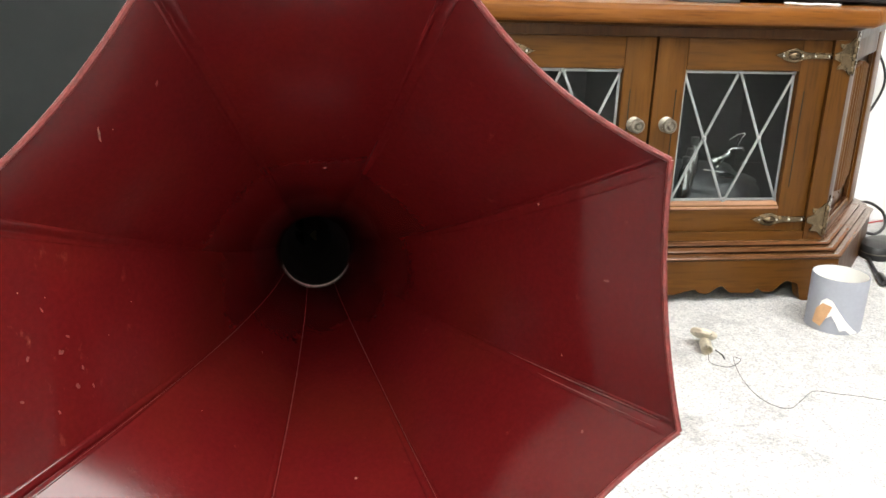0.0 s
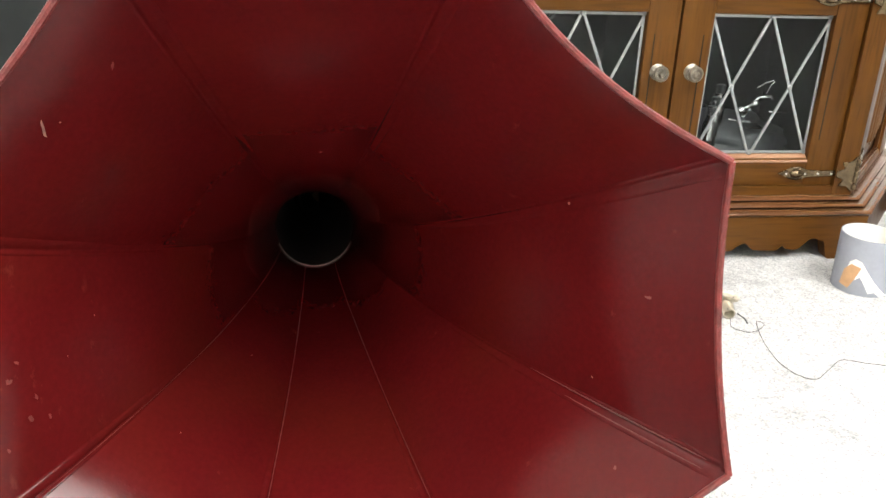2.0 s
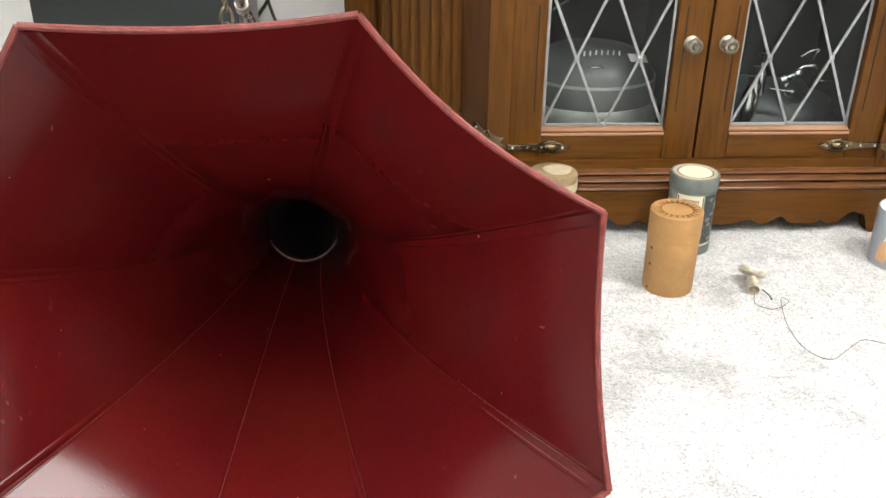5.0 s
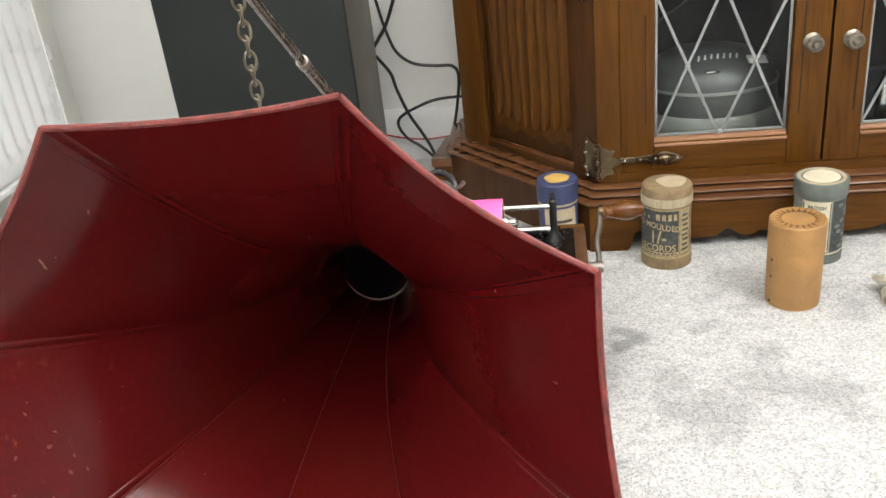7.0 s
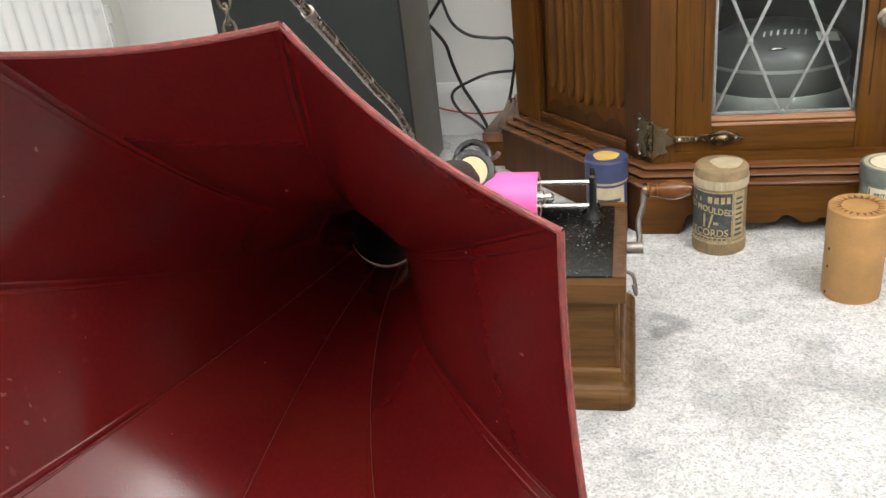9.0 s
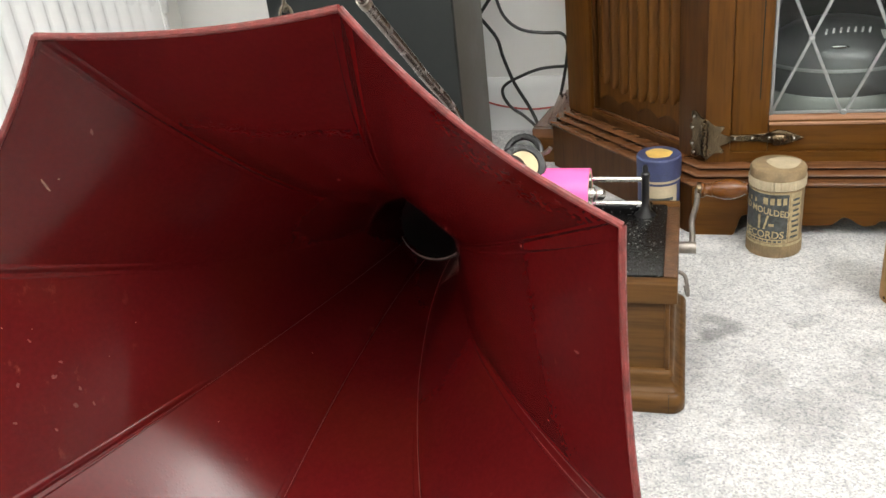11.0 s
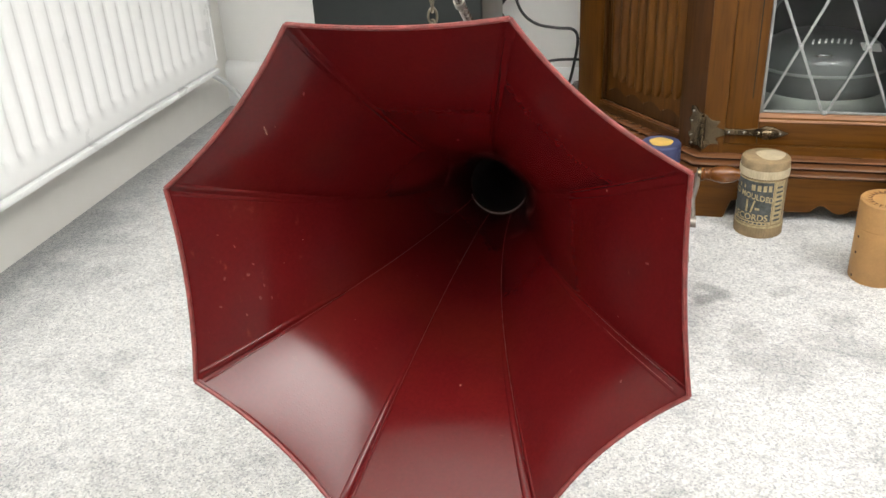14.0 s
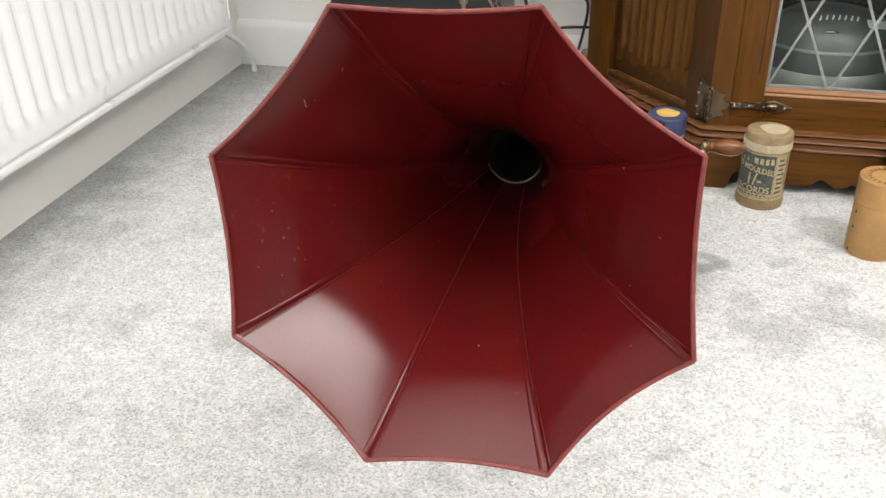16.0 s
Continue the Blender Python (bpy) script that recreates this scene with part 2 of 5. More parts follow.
M_BRASS = plain("antique_brass", (0.17, 0.125, 0.075), 0.24, 0.9, 0.3, 60, 0.25, 150)
M_PEWTER = plain("aged_pewter_knob", (0.25, 0.225, 0.185), 0.35, 0.85, 0.3, 120, 0.3, 300)
M_PHOAK = wood("phonograph_oak", (0.055, 0.024, 0.007), (0.15, 0.072, 0.021), "x", rough=0.36)
M_PHOAK2 = wood("phonograph_oak_side", (0.055, 0.024, 0.007), (0.15, 0.072, 0.021), "y", rough=0.36)
M_BLACK = plain("black_japanned_iron", (0.008, 0.008, 0.009), 0.30, 0, 0.4, 60, 0.25, 120, 0.05)
M_BLACKP = plain("black_plastic", (0.014, 0.014, 0.015), 0.4, 0, 0.2, 40)
M_BED = dusty("dusty_black_bedplate", (0.006, 0.006, 0.006), (0.42, 0.41, 0.38), 420.0, 0.80, 0.20)
M_WORNOAK = dusty("worn_speckled_oak_edge", (0.085, 0.040, 0.018), (0.30, 0.22, 0.15), 520.0, 0.82, 0.4)
M_BRONZED = plain("brown_bronzed_steel", (0.24, 0.205, 0.19), 0.24, 0.9, 0.25, 90, 0.1, 200)
M_CHAIN = plain("dull_brassy_wire", (0.20, 0.17, 0.125), 0.36, 0.8, 0.3, 200, 0.2, 400)
M_HOLE = plain("dark_hole", (0.03, 0.015, 0.008), 0.8)
M_TIN = plain("pale_tin_glint", (0.50, 0.45, 0.41), 0.45, 0.3, 0.3, 200)
M_NICKEL = plain("warm_nickel_plate", (0.72, 0.66, 0.54), 0.33, 0.65, 0.25, 140, 0.15, 200)
M_STEEL = plain("nickel_steel", (0.62, 0.61, 0.58), 0.22, 1.0, 0.12, 60)
M_OLDSTEEL = plain("tarnished_steel", (0.30, 0.27, 0.24), 0.38, 0.9, 0.3, 90, 0.2, 200)
M_PINK = plain("hot_pink_plastic", (0.90, 0.13, 0.42), 0.35, 0, 0.03, 20)
M_CREAM = plain("cream_card", (0.62, 0.50, 0.30), 0.7, 0, 0.1, 50)
M_SLATE = plain("slate_black_panel", (0.0085, 0.0115, 0.0115), 0.7, 0, 0.12, 10, 0.04, 500)
M_GREYSIDE = plain("grey_side_panel", (0.13, 0.118, 0.10), 0.42, 0.3, 0.15, 12)
M_HANDLE = wood("turned_beech_handle", (0.09, 0.026, 0.004), (0.20, 0.068, 0.010), "x", rough=0.22, coat=0.6)
M_WHITE = plain("white_plastic", (0.8, 0.8, 0.79), 0.4, 0, 0.03, 20)
M_RED = plain("red_insulation", (0.45, 0.06, 0.05), 0.45)
M_WORN = plain("worn_lacquer_edge", (0.125, 0.020, 0.016), 0.45, 0, 0.5, 90)
# matte dark colour holds the shade deep in the horn's throat
M_NECK = plain("dark_throat_neck", (0.040, 0.028, 0.027), 0.7)
# lighter oak: the highlight on the sloped bead is in the colour
M_SILL = wood("highlight_oak_bead", (0.22, 0.10, 0.05), (0.42, 0.24, 0.15), "x", rough=0.22, coat=0.5)
M_CHIP = plain("chipped_lacquer", (0.27, 0.13, 0.09), 0.5, 0, 0.4, 200)
M_SCUFF = plain("dull_scuffed_lacquer", (0.13, 0.024, 0.018), 0.5, 0, 0.5, 250)


# ---- mesh helpers ----
def thing(name, loc, label, category, group="", kind=""):
    ob = new(name)
    ob.location = loc
    ob.empty_display_size = 0.02
    return tagged(ob, label, category, group, kind)


def mesh_of(name, bm, mat, smooth=None):
    me = bpy.data.meshes.new(name)
    bmesh.ops.recalc_face_normals(bm, faces=bm.faces)
    bm.to_mesh(me)
    bm.free()
    me.materials.append(mat)
    if smooth:
        me.polygons.foreach_set("use_smooth", [True] * len(me.polygons))
        me.set_sharp_from_angle(angle=radians(smooth))
    return me


def part(name, bm, mat, parent, label="", smooth=40):
    """One mesh, given in world coordinates, as a child of a thing or part."""
    ob = new(name, mesh_of(name, bm, mat, smooth))
    root = parent
    while root.parent:
        root = root.parent
    ob.parent = parent
    if parent is root:
        ob.matrix_parent_inverse = Matrix.Translation(root.location).inverted()
    if label:
        tagged(ob, label)
    return ob


def solid(name, bm, mat, label, category, kind="", group="", smooth=40):
    return tagged(new(name, mesh_of(name, bm, mat, smooth)), label, category, group, kind)


def box(bm, x0, x1, y0, y1, z0, z1, bev=0.0, m=None):
    r = bmesh.ops.create_cube(bm, size=1.0, matrix=Matrix.Translation(((x0 + x1) / 2, (y0 + y1) / 2, (z0 + z1) / 2)) @ Matrix.Diagonal((x1 - x0, y1 - y0, z1 - z0, 1)))
    vs = r["verts"]
    if bev:
        es = list({e for v in vs for e in v.link_edges})
        g = bmesh.ops.bevel(bm, geom=es, offset=bev, segments=2, affect="EDGES", profile=0.6)
        vs = list({v for v in vs if v.is_valid} | set(g["verts"]))
    if m:
        bmesh.ops.transform(bm, matrix=m, verts=vs)
    return bm


def prism(bm, pts, z0, z1, m=None, bev=0.0):
    """A polygon in x, y drawn up from z0 to z1."""
    lo = [bm.verts.new((x, y, z0)) for x, y in pts]
    hi = [bm.verts.new((x, y, z1)) for x, y in pts]
    n = len(pts)
    bm.faces.new(lo[::-1])
    bm.faces.new(hi)
    for i in range(n):
        bm.faces.new((lo[i], lo[(i + 1) % n], hi[(i + 1) % n], hi[i]))
    if m:
        bmesh.ops.transform(bm, matrix=m, verts=lo + hi)
    if bev:
        bmesh.ops.bevel(bm, geom=list(bm.edges), offset=bev, segments=3, affect="EDGES", profile=0.5)
    return bm


def lathe(bm, prof, m=None, seg=32, close=True):
    """Turns (radius, height) points about z."""
    rings = []
    for r, z in prof:
        if r < 1e-6:
            rings.append([bm.verts.new((0, 0, z))])
        else:
            rings.append([bm.verts.new((r * math.cos(2 * math.pi * i / seg), r * math.sin(2 * math.pi * i / seg), z)) for i in range(seg)])
    for a, b in zip(rings, rings[1:]):
        for i in range(seg):
            j = (i + 1) % seg
            if len(a) == 1 and len(b) > 1:
                bm.faces.new((a[0], b[i], b[j]))
            elif len(b) == 1 and len(a) > 1:
                bm.faces.new((a[i], a[j], b[0]))
            elif len(a) > 1:
                bm.faces.new((a[i], a[j], b[j], b[i]))
    if m:
        bmesh.ops.transform(bm, matrix=m, verts=[v for r in rings for v in r])
    return bm


def smooth_path(pts, n=8):
    """A rounded line through points."""
    p = [Vector(q) for q in pts]
    p = [p[0] * 2 - p[1]] + p + [p[-1] * 2 - p[-2]]
    out = []
    for i in range(1, len(p) - 2):
        for k in range(n):
            t = k / n
            a, b, c, d = p[i - 1:i + 3]
            out.append(0.5 * ((2 * b) + (c - a) * t + (2 * a - 5 * b + 4 * c - d) * t * t + (3 * b - a - 3 * c + d) * t ** 3))
    out.append(p[-2])
    return out


def tube(bm, pts, r, seg=8, caps=True):
    """A round bar along a line; r may be a function of 0 to 1."""
    pts = [Vector(q) for q in pts]
    rings, up = [], None
    for i, p in enumerate(pts):
        d = (pts[min(i + 1, len(pts) - 1)] - pts[max(i - 1, 0)]).normalized()
        if up is None:
            up = d.orthogonal().normalized()
        up = (up - d * up.dot(d)).normalized()
        side = d.cross(up)
        rr = r(i / (len(pts) - 1)) if callable(r) else r
        rings.append([bm.verts.new(p + (up * math.cos(2 * math.pi * k / seg) + side * math.sin(2 * math.pi * k / seg)) * rr) for k in range(seg)])
    for a, b in zip(rings, rings[1:]):
        for k in range(seg):
            bm.faces.new((a[k], a[(k + 1) % seg], b[(k + 1) % seg], b[k]))
    if caps:
        bm.faces.new(rings[0][::-1])
        bm.faces.new(rings[-1])
    return bm


def B():
    return bmesh.new()


def at(bm, m):
    bmesh.ops.transform(bm, matrix=m, verts=bm.verts)
    return bm


def axis_m(p, d, spin=0.0):
    """z along d, at p."""
    return Matrix.Translation(p) @ Vector(d).to_track_quat("Z", "Y").to_matrix().to_4x4() @ pose(0, 0, 0, 0, 0, spin)


# ---- the room ----
XL, XR, YF, YB, ZC = -0.811, 2.4, 1.785, -1.9, 2.4
bm = B()
bmesh.ops.create_grid(bm, x_segments=40, y_segments=40, size=0.5, matrix=Matrix.Translation(((XL + XR) / 2, (YF + YB) / 2, 0)) @ Matrix.Diagonal((XR - XL + 0.2, YF - YB + 0.2, 1, 1)))
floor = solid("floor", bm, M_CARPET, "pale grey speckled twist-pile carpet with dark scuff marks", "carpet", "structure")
solid("wall_west", box(B(), XL - 0.1, XL, YB - 0.1, YF + 0.1, -0.02, ZC), M_WALL2, "cream painted wall behind the radiator", "wall", "structure")
solid("wall_north", box(B(), XL, XR, YF, YF + 0.1, -0.02, ZC), M_WALL, "white painted wall behind the cabinet", "wall", "structure")
# added out of view; its dark colour cuts the haze on the horn
solid("wall_east", box(B(), XR, XR + 0.1, YB - 0.1, YF + 0.1, -0.02, ZC), M_WALLDIM, "unseen side wall, darkened to dim the horn's reflections", "wall", "structure")
solid("wall_south", box(B(), XL, XR, YB - 0.1, YB, -0.02, ZC), M_WALL, "white painted wall behind the viewer", "wall", "structure")
solid("ceiling", box(B(), XL - 0.1, XR + 0.1, YB - 0.1, YF + 0.1, ZC, ZC + 0.1), M_CEIL, "plain white painted ceiling", "ceiling", "structure")
bm = prism(B(), [(0, 0), (0.018, 0), (0.018, 0.085), (0.013, 0.097), (0.006, 0.104), (0, 0.104)], 0, XR - XL)
bmesh.ops.transform(bm, matrix=Matrix(((0, 0, 1, XL), (-1, 0, 0, YF), (0, 1, 0, 0), (0, 0, 0, 1))), verts=bm.verts)
solid("baseboard", bm, M_GLOSSW, "white gloss-painted skirting board with moulded top", "baseboard", "structure")


# ---- radiator ----
def radiator():
    x, y0, y1, z0, z1 = -0.735, -0.35, 1.60, 0.137, 0.72
    t = thing("radiator", (x - 0.04, (y0 + y1) / 2, 0.0), "white enamelled steel panel radiator on the cream wall", "radiator")
    bm = B()
    pitch, n = 0.0352, int((y1 - y0 - 0.04) / 0.0352)
    prof = [(0.0, 0.0), (0.30, 0.0), (0.44, -0.0055), (0.62, -0.0070), (0.80, -0.0055), (0.94, 0.0)]
    ys = [(y1 - 0.03 - (i + f) * pitch, d) for i in range(n) for f, d in prof]
    ys = [(y1, 0.0)] + ys + [(y0, 0.0)]
    zs = [(z0 + 0.002, 0), (z0 + 0.009, 0), (z0 + 0.0125, 0), (z0 + 0.030, 0), (z0 + 0.046, 0), (z0 + 0.056, 1), (z1 - 0.06, 1), (z1 - 0.045, 0), (z1, 0)]
    grid = [[bm.verts.new((x + d * k - (0.007 if z < z0 + 0.012 else 0), y, z)) for y, d in ys] for z, k in zs]
    for a, b in zip(grid, grid[1:]):
        for i in range(len(ys) - 1):
            bm.faces.new((a[i], a[i + 1], b[i + 1], b[i]))
    part("front_panel", bm, M_RAD, t, "ribbed white front panel")
    part("bottom_lip", box(B(), x - 0.018, x + 0.003, y0, y1, z0 - 0.006, z0 + 0.004, 0.002), M_RAD, t)
    part("rear_panel", box(B(), x - 0.070, x - 0.056, y0 + 0.01, y1 - 0.01, z0, z1 - 0.01, 0.004), M_RAD, t)
    part("end_cover", box(B(), x - 0.068, x + 0.002, y1 - 0.001, y1 + 0.005, z0 + 0.02, z1, 0.002), M_RAD, t)
    part("top_grille", box(B(), x - 0.070, x + 0.003, y0, y1, z1 - 0.001, z1 + 0.012, 0.003), M_RAD, t)
    v = part("valve", lathe(B(), [(0, 0), (0.011, 0), (0.011, 0.02), (0.015, 0.024), (0.015, 0.06), (0.012, 0.066), (0, 0.066)], pose(x - 0.035, y1 + 0.045, 0.225), 20), M_WHITE, t, "white plastic radiator valve")
    part("valve_cap", lathe(B(), [(0, 0), (0.019, 0), (0.021, 0.006), (0.021, 0.022), (0.017, 0.030), (0, 0.031)], pose(x - 0.035, y1 + 0.045, 0.292), 20), M_WHITE, v)
    part("valve_stem", tube(B(), [(x - 0.035, y1 + 0.002, 0.24), (x - 0.035, y1 + 0.045, 0.24)], 0.009), M_OLDSTEEL, t)
    part("pipe", tube(B(), smooth_path([(x - 0.03, y1 - 0.005, 0.135), (x - 0.03, y1 + 0.03, 0.115), (x - 0.026, y1 + 0.085, 0.075), (x - 0.022, y1 + 0.118, 0.035), (x - 0.022, y1 + 0.124, -0.002)]), 0.0058, 12), M_GLOSSW, t, "white painted copper pipe")
    part("bracket", box(B(), XL, x - 0.056, 0.6, 0.63, 0.3, 0.6), M_RAD, t)
    part("bracket", box(B(), XL, x - 0.056, 1.3, 1.33, 0.3, 0.6), M_RAD, t)


radiator()


# ---- dark cabinet by the wall ----
def speaker():
    x0, x1, y0, y1, h = -0.445, -0.137, 1.45, 1.66, 0.78
    t = thing("floor_speaker", ((x0 + x1) / 2, (y0 + y1) / 2, 0), "tall slate-black boxed speaker with grey sides by the wall", "speaker")
    part("front_panel", box(B(), x0, x1, y0, y0 + 0.014, 0.012, h, 0.003), M_SLATE, t, "plain slate-black front")
    part("body", box(B(), x0 + 0.001, x1 - 0.001, y0 + 0.0145, y1, 0.012, h - 0.001, 0.003), M_GREYSIDE, t, "grey side panels")
    part("plinth", box(B(), x0 + 0.01, x1 - 0.01, y0 + 0.01, y1 - 0.01, 0, 0.0125), M_BLACKP, t)


speaker()


# ---- the oak cabinet ----
CX = 0.5655


def mir(s, x):
    """Plan distances from the cabinet's middle line, to either side."""
    return CX + s * x


def cab_plan(out, back=1.74, end=1.60):
    """The cabinet's outline in plan, standing out by so much from the face of its frame."""
    half = 0.325 + 0.462 * out
    wide = 0.5485 + 1.312 * out - (1.60 - end) * 0.878
    y = 1.3455 - out
    return [(CX - half, y), (CX + half, y), (CX + wide, end), (CX + wide, back), (CX - wide, back), (CX - wide, end)]


def moulded(prof, end=1.60):
    """A moulding run round the cabinet from (stand-out, height) points, lowest first."""
    bm = B()
    rings = [[bm.verts.new((x, y, z)) for x, y in cab_plan(o, end=end)] for o, z in prof]
    for p, q in zip(rings, rings[1:]):
        for k in range(6):
            bm.faces.new((p[k], p[(k + 1) % 6], q[(k + 1) % 6], q[k]))
    bm.faces.new(rings[0][::-1])
    bm.faces.new(rings[-1])
    return bm


def cabinet():
    t = thing("corner_cabinet", (CX, 1.55, 0), "dark-stained oak cabinet with leaded glass doors and angled sides", "cabinet")
    part("top", moulded([(0.016, 0.4475), (0.022, 0.4478), (0.0262, 0.4505), (0.0275, 0.455), (0.0275, 0.467), (0.0262, 0.4725), (0.0225, 0.4757), (0.018, 0.4765)]), M_OAKT, t, "polished oak top board with rounded edge", smooth=50)
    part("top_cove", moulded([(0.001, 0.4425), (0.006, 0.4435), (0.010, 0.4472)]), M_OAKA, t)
    # shade under the top board is in the frieze's darker oak
    part("frieze", prism(B(), cab_plan(0.0005), 0.4272, 0.4423), M_OAKA, t, "recessed oak frieze with its shade put into the colour")
    # plinth mouldings: a bead, a torus and a fillet, worn pale along the ridges
    part("moulding", moulded([(0.010, 0.0900), (0.0115, 0.0918), (0.014, 0.0925), (0.0150, 0.0938), (0.014, 0.0950), (0.010, 0.0962), (0.001, 0.0970)], 1.59), M_MOULD, t, "worn oak bead moulding", smooth=50)
    part("moulding", moulded([(0.018, 0.0822), (0.0225, 0.0828), (0.0255, 0.0846), (0.0262, 0.0862), (0.0250, 0.0880), (0.0205, 0.0893), (0.010, 0.0899)], 1.588), M_MOULD, t, "worn oak torus moulding", smooth=50)
    part("moulding", moulded([(0.030, 0.0742), (0.0362, 0.0746), (0.0380, 0.0762), (0.0382, 0.0782), (0.0370, 0.0800), (0.032, 0.0812), (0.018, 0.0821)], 1.586), M_MOULD, t, "worn oak fillet moulding", smooth=50)
    part("floor_board", prism(B(), cab_plan(-0.002, end=1.575), 0.0971, 0.1110), M_OAKH, t)
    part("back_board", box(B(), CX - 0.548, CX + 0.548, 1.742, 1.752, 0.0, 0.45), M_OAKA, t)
    # linings carry the interior's shade in their colour
    part("lining", box(B(), CX - 0.321, CX + 0.321, 1.66, 1.668, 0.112, 0.423), M_SHADE, t, "inside back panel, coloured near-black for the cabinet's inner shade")
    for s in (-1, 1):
        part("lining", prism(B(), [(mir(s, 0.312), 1.375), (mir(s, 0.322), 1.375), (mir(s, 0.322), 1.66), (mir(s, 0.312), 1.66)], 0.113, 0.422), M_SHADE, t)
    part("lining", box(B(), CX - 0.31, CX + 0.31, 1.375, 1.655, 0.1125, 0.117), M_SHADE, t)
    part("lining", box(B(), CX - 0.31, CX + 0.31, 1.375, 1.655, 0.416, 0.4225), M_SHADE, t)
    part("partition", box(B(), CX - 0.012, CX + 0.012, 1.385, 1.655, 0.117, 0.416), M_SHADE, t)

    # front apron: a scalloped lower edge between two feet
    key = [(0, 0.015), (0.05, 0.016), (0.094, 0.024), (0.099, 0.018), (0.112, 0.016), (0.139, 0.029), (0.157, 0.017), (0.192, 0.016), (0.205, 0.024), (0.210, 0.018), (0.226, 0.017), (0.254, 0.036), (0.272, 0.031), (0.285, 0.0), (1, 0.0)]

    def apron_z(u):
        a = abs(u)
        for (p, f), (q, g) in zip(key, key[1:]):
            if a <= q:
                k = (a - p) / (q - p)
                return f + (g - f) * (0.5 - 0.5 * math.cos(math.pi * k))
    us = [-0.3414 + 0.6828 * i / 220 for i in range(221)]
    bm = B()
    pts = [(u, apron_z(u)) for u in us] + [(0.3414, 0.0739), (-0.3414, 0.0739)]
    prism(bm, pts, 0, 0.022)
    bmesh.ops.transform(bm, matrix=Matrix(((1, 0, 0, CX), (0, 0, 1, 1.3095), (0, 1, 0, 0), (0, 0, 0, 1))), verts=bm.verts)
    part("apron", bm, M_OAKH, t, "scalloped oak apron with feet", smooth=25)
    for s in (-1, 1):
        a, b = Vector((mir(s, 0.3416), 1.3105)), Vector((mir(s, 0.578), 1.580))
        d = (b - a).normalized()
        nrm = Vector((d.y, -d.x)) * s
        L = (b - a).length
        m = Matrix(((d.x, -nrm.x, 0, a.x), (d.y, -nrm.y, 0, a.y), (0, 0, 1, 0), (0, 0, 0, 1)))
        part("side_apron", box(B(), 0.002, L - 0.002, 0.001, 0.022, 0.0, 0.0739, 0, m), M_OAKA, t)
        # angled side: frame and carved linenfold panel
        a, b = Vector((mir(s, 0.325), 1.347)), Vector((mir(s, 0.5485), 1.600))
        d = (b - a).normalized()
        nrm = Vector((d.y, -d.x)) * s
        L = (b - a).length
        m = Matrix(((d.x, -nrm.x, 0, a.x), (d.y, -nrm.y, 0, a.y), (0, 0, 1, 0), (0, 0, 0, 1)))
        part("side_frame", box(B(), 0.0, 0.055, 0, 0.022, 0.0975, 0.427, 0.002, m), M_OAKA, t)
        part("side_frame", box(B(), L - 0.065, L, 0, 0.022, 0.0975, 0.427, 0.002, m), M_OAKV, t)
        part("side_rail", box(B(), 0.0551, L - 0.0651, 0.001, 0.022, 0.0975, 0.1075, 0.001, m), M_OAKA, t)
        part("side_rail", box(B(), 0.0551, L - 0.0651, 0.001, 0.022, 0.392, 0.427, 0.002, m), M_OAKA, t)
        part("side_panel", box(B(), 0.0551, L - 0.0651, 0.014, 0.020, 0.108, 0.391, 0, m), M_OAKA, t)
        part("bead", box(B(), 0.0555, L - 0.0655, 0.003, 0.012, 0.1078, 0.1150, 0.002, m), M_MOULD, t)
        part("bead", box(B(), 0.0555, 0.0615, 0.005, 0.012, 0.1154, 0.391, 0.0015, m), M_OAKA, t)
        part("bead", box(B(), L - 0.0715, L - 0.0655, 0.005, 0.012, 0.1154, 0.391, 0.0015, m), M_OAKA, t)
        # linenfold: upright folds with a wavy foot and head
        w0, w1 = 0.070, L - 0.080
        ncol, folds = 112, 8.0
        bm = B()

        def fold(f):
            c = 0.5 - 0.5 * math.cos(2 * math.pi * folds * f)
            return 0.0012 + 0.0095 * c ** 0.5 * (1.0 - 0.35 * abs(2 * f - 1))

        def hem(f):
            return 0.014 * (0.5 + 0.5 * math.cos(2 * math.pi * folds * f + 1.0)) + 0.014 * abs(2 * f - 1)
        rows = []
        for k in range(7):
            row = []
            for i in range(ncol + 1):
                f = i / ncol
                zl, zh = 0.148 + hem(f), 0.384 - hem(f)
                g = (0, 0.004, 0.05, 0.5, 0.95, 0.996, 1)[k]
                dep = 0.0 if k in (0, 6) else fold(f)
                row.append(bm.verts.new((w0 + (w1 - w0) * f, 0.0138 - dep, zl + (zh - zl) * g)))
            rows.append(row)
        for p, q in zip(rows, rows[1:]):
            for i in range(ncol):
                bm.faces.new((p[i], p[i + 1], q[i + 1], q[i]))
        bmesh.ops.transform(bm, matrix=m, verts=bm.verts)
        part("carving", bm, M_OAKV, t, "carved linenfold relief", smooth=60)
        bm = B()
        zs = [(w0 - 0.002 + (w1 - w0 + 0.004) * i / 60, 0.131 + 0.010 * abs(math.sin(math.pi * 4 * i / 60))) for i in range(61)]
        prism(bm, zs + [(w1 + 0.002, 0.168), (w0 - 0.002, 0.168)], 0.0115, 0.0139)
        bmesh.ops.transform(bm, matrix=m @ Matrix(((1, 0, 0, 0), (0, 0, 1, 0), (0, 1, 0, 0), (0, 0, 0, 1))), verts=bm.verts)
        part("carving", bm, M_OAKV, t, "scalloped carved foot")
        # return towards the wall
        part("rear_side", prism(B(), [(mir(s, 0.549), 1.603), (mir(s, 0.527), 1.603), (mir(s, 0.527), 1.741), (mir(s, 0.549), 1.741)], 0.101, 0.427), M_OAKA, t)
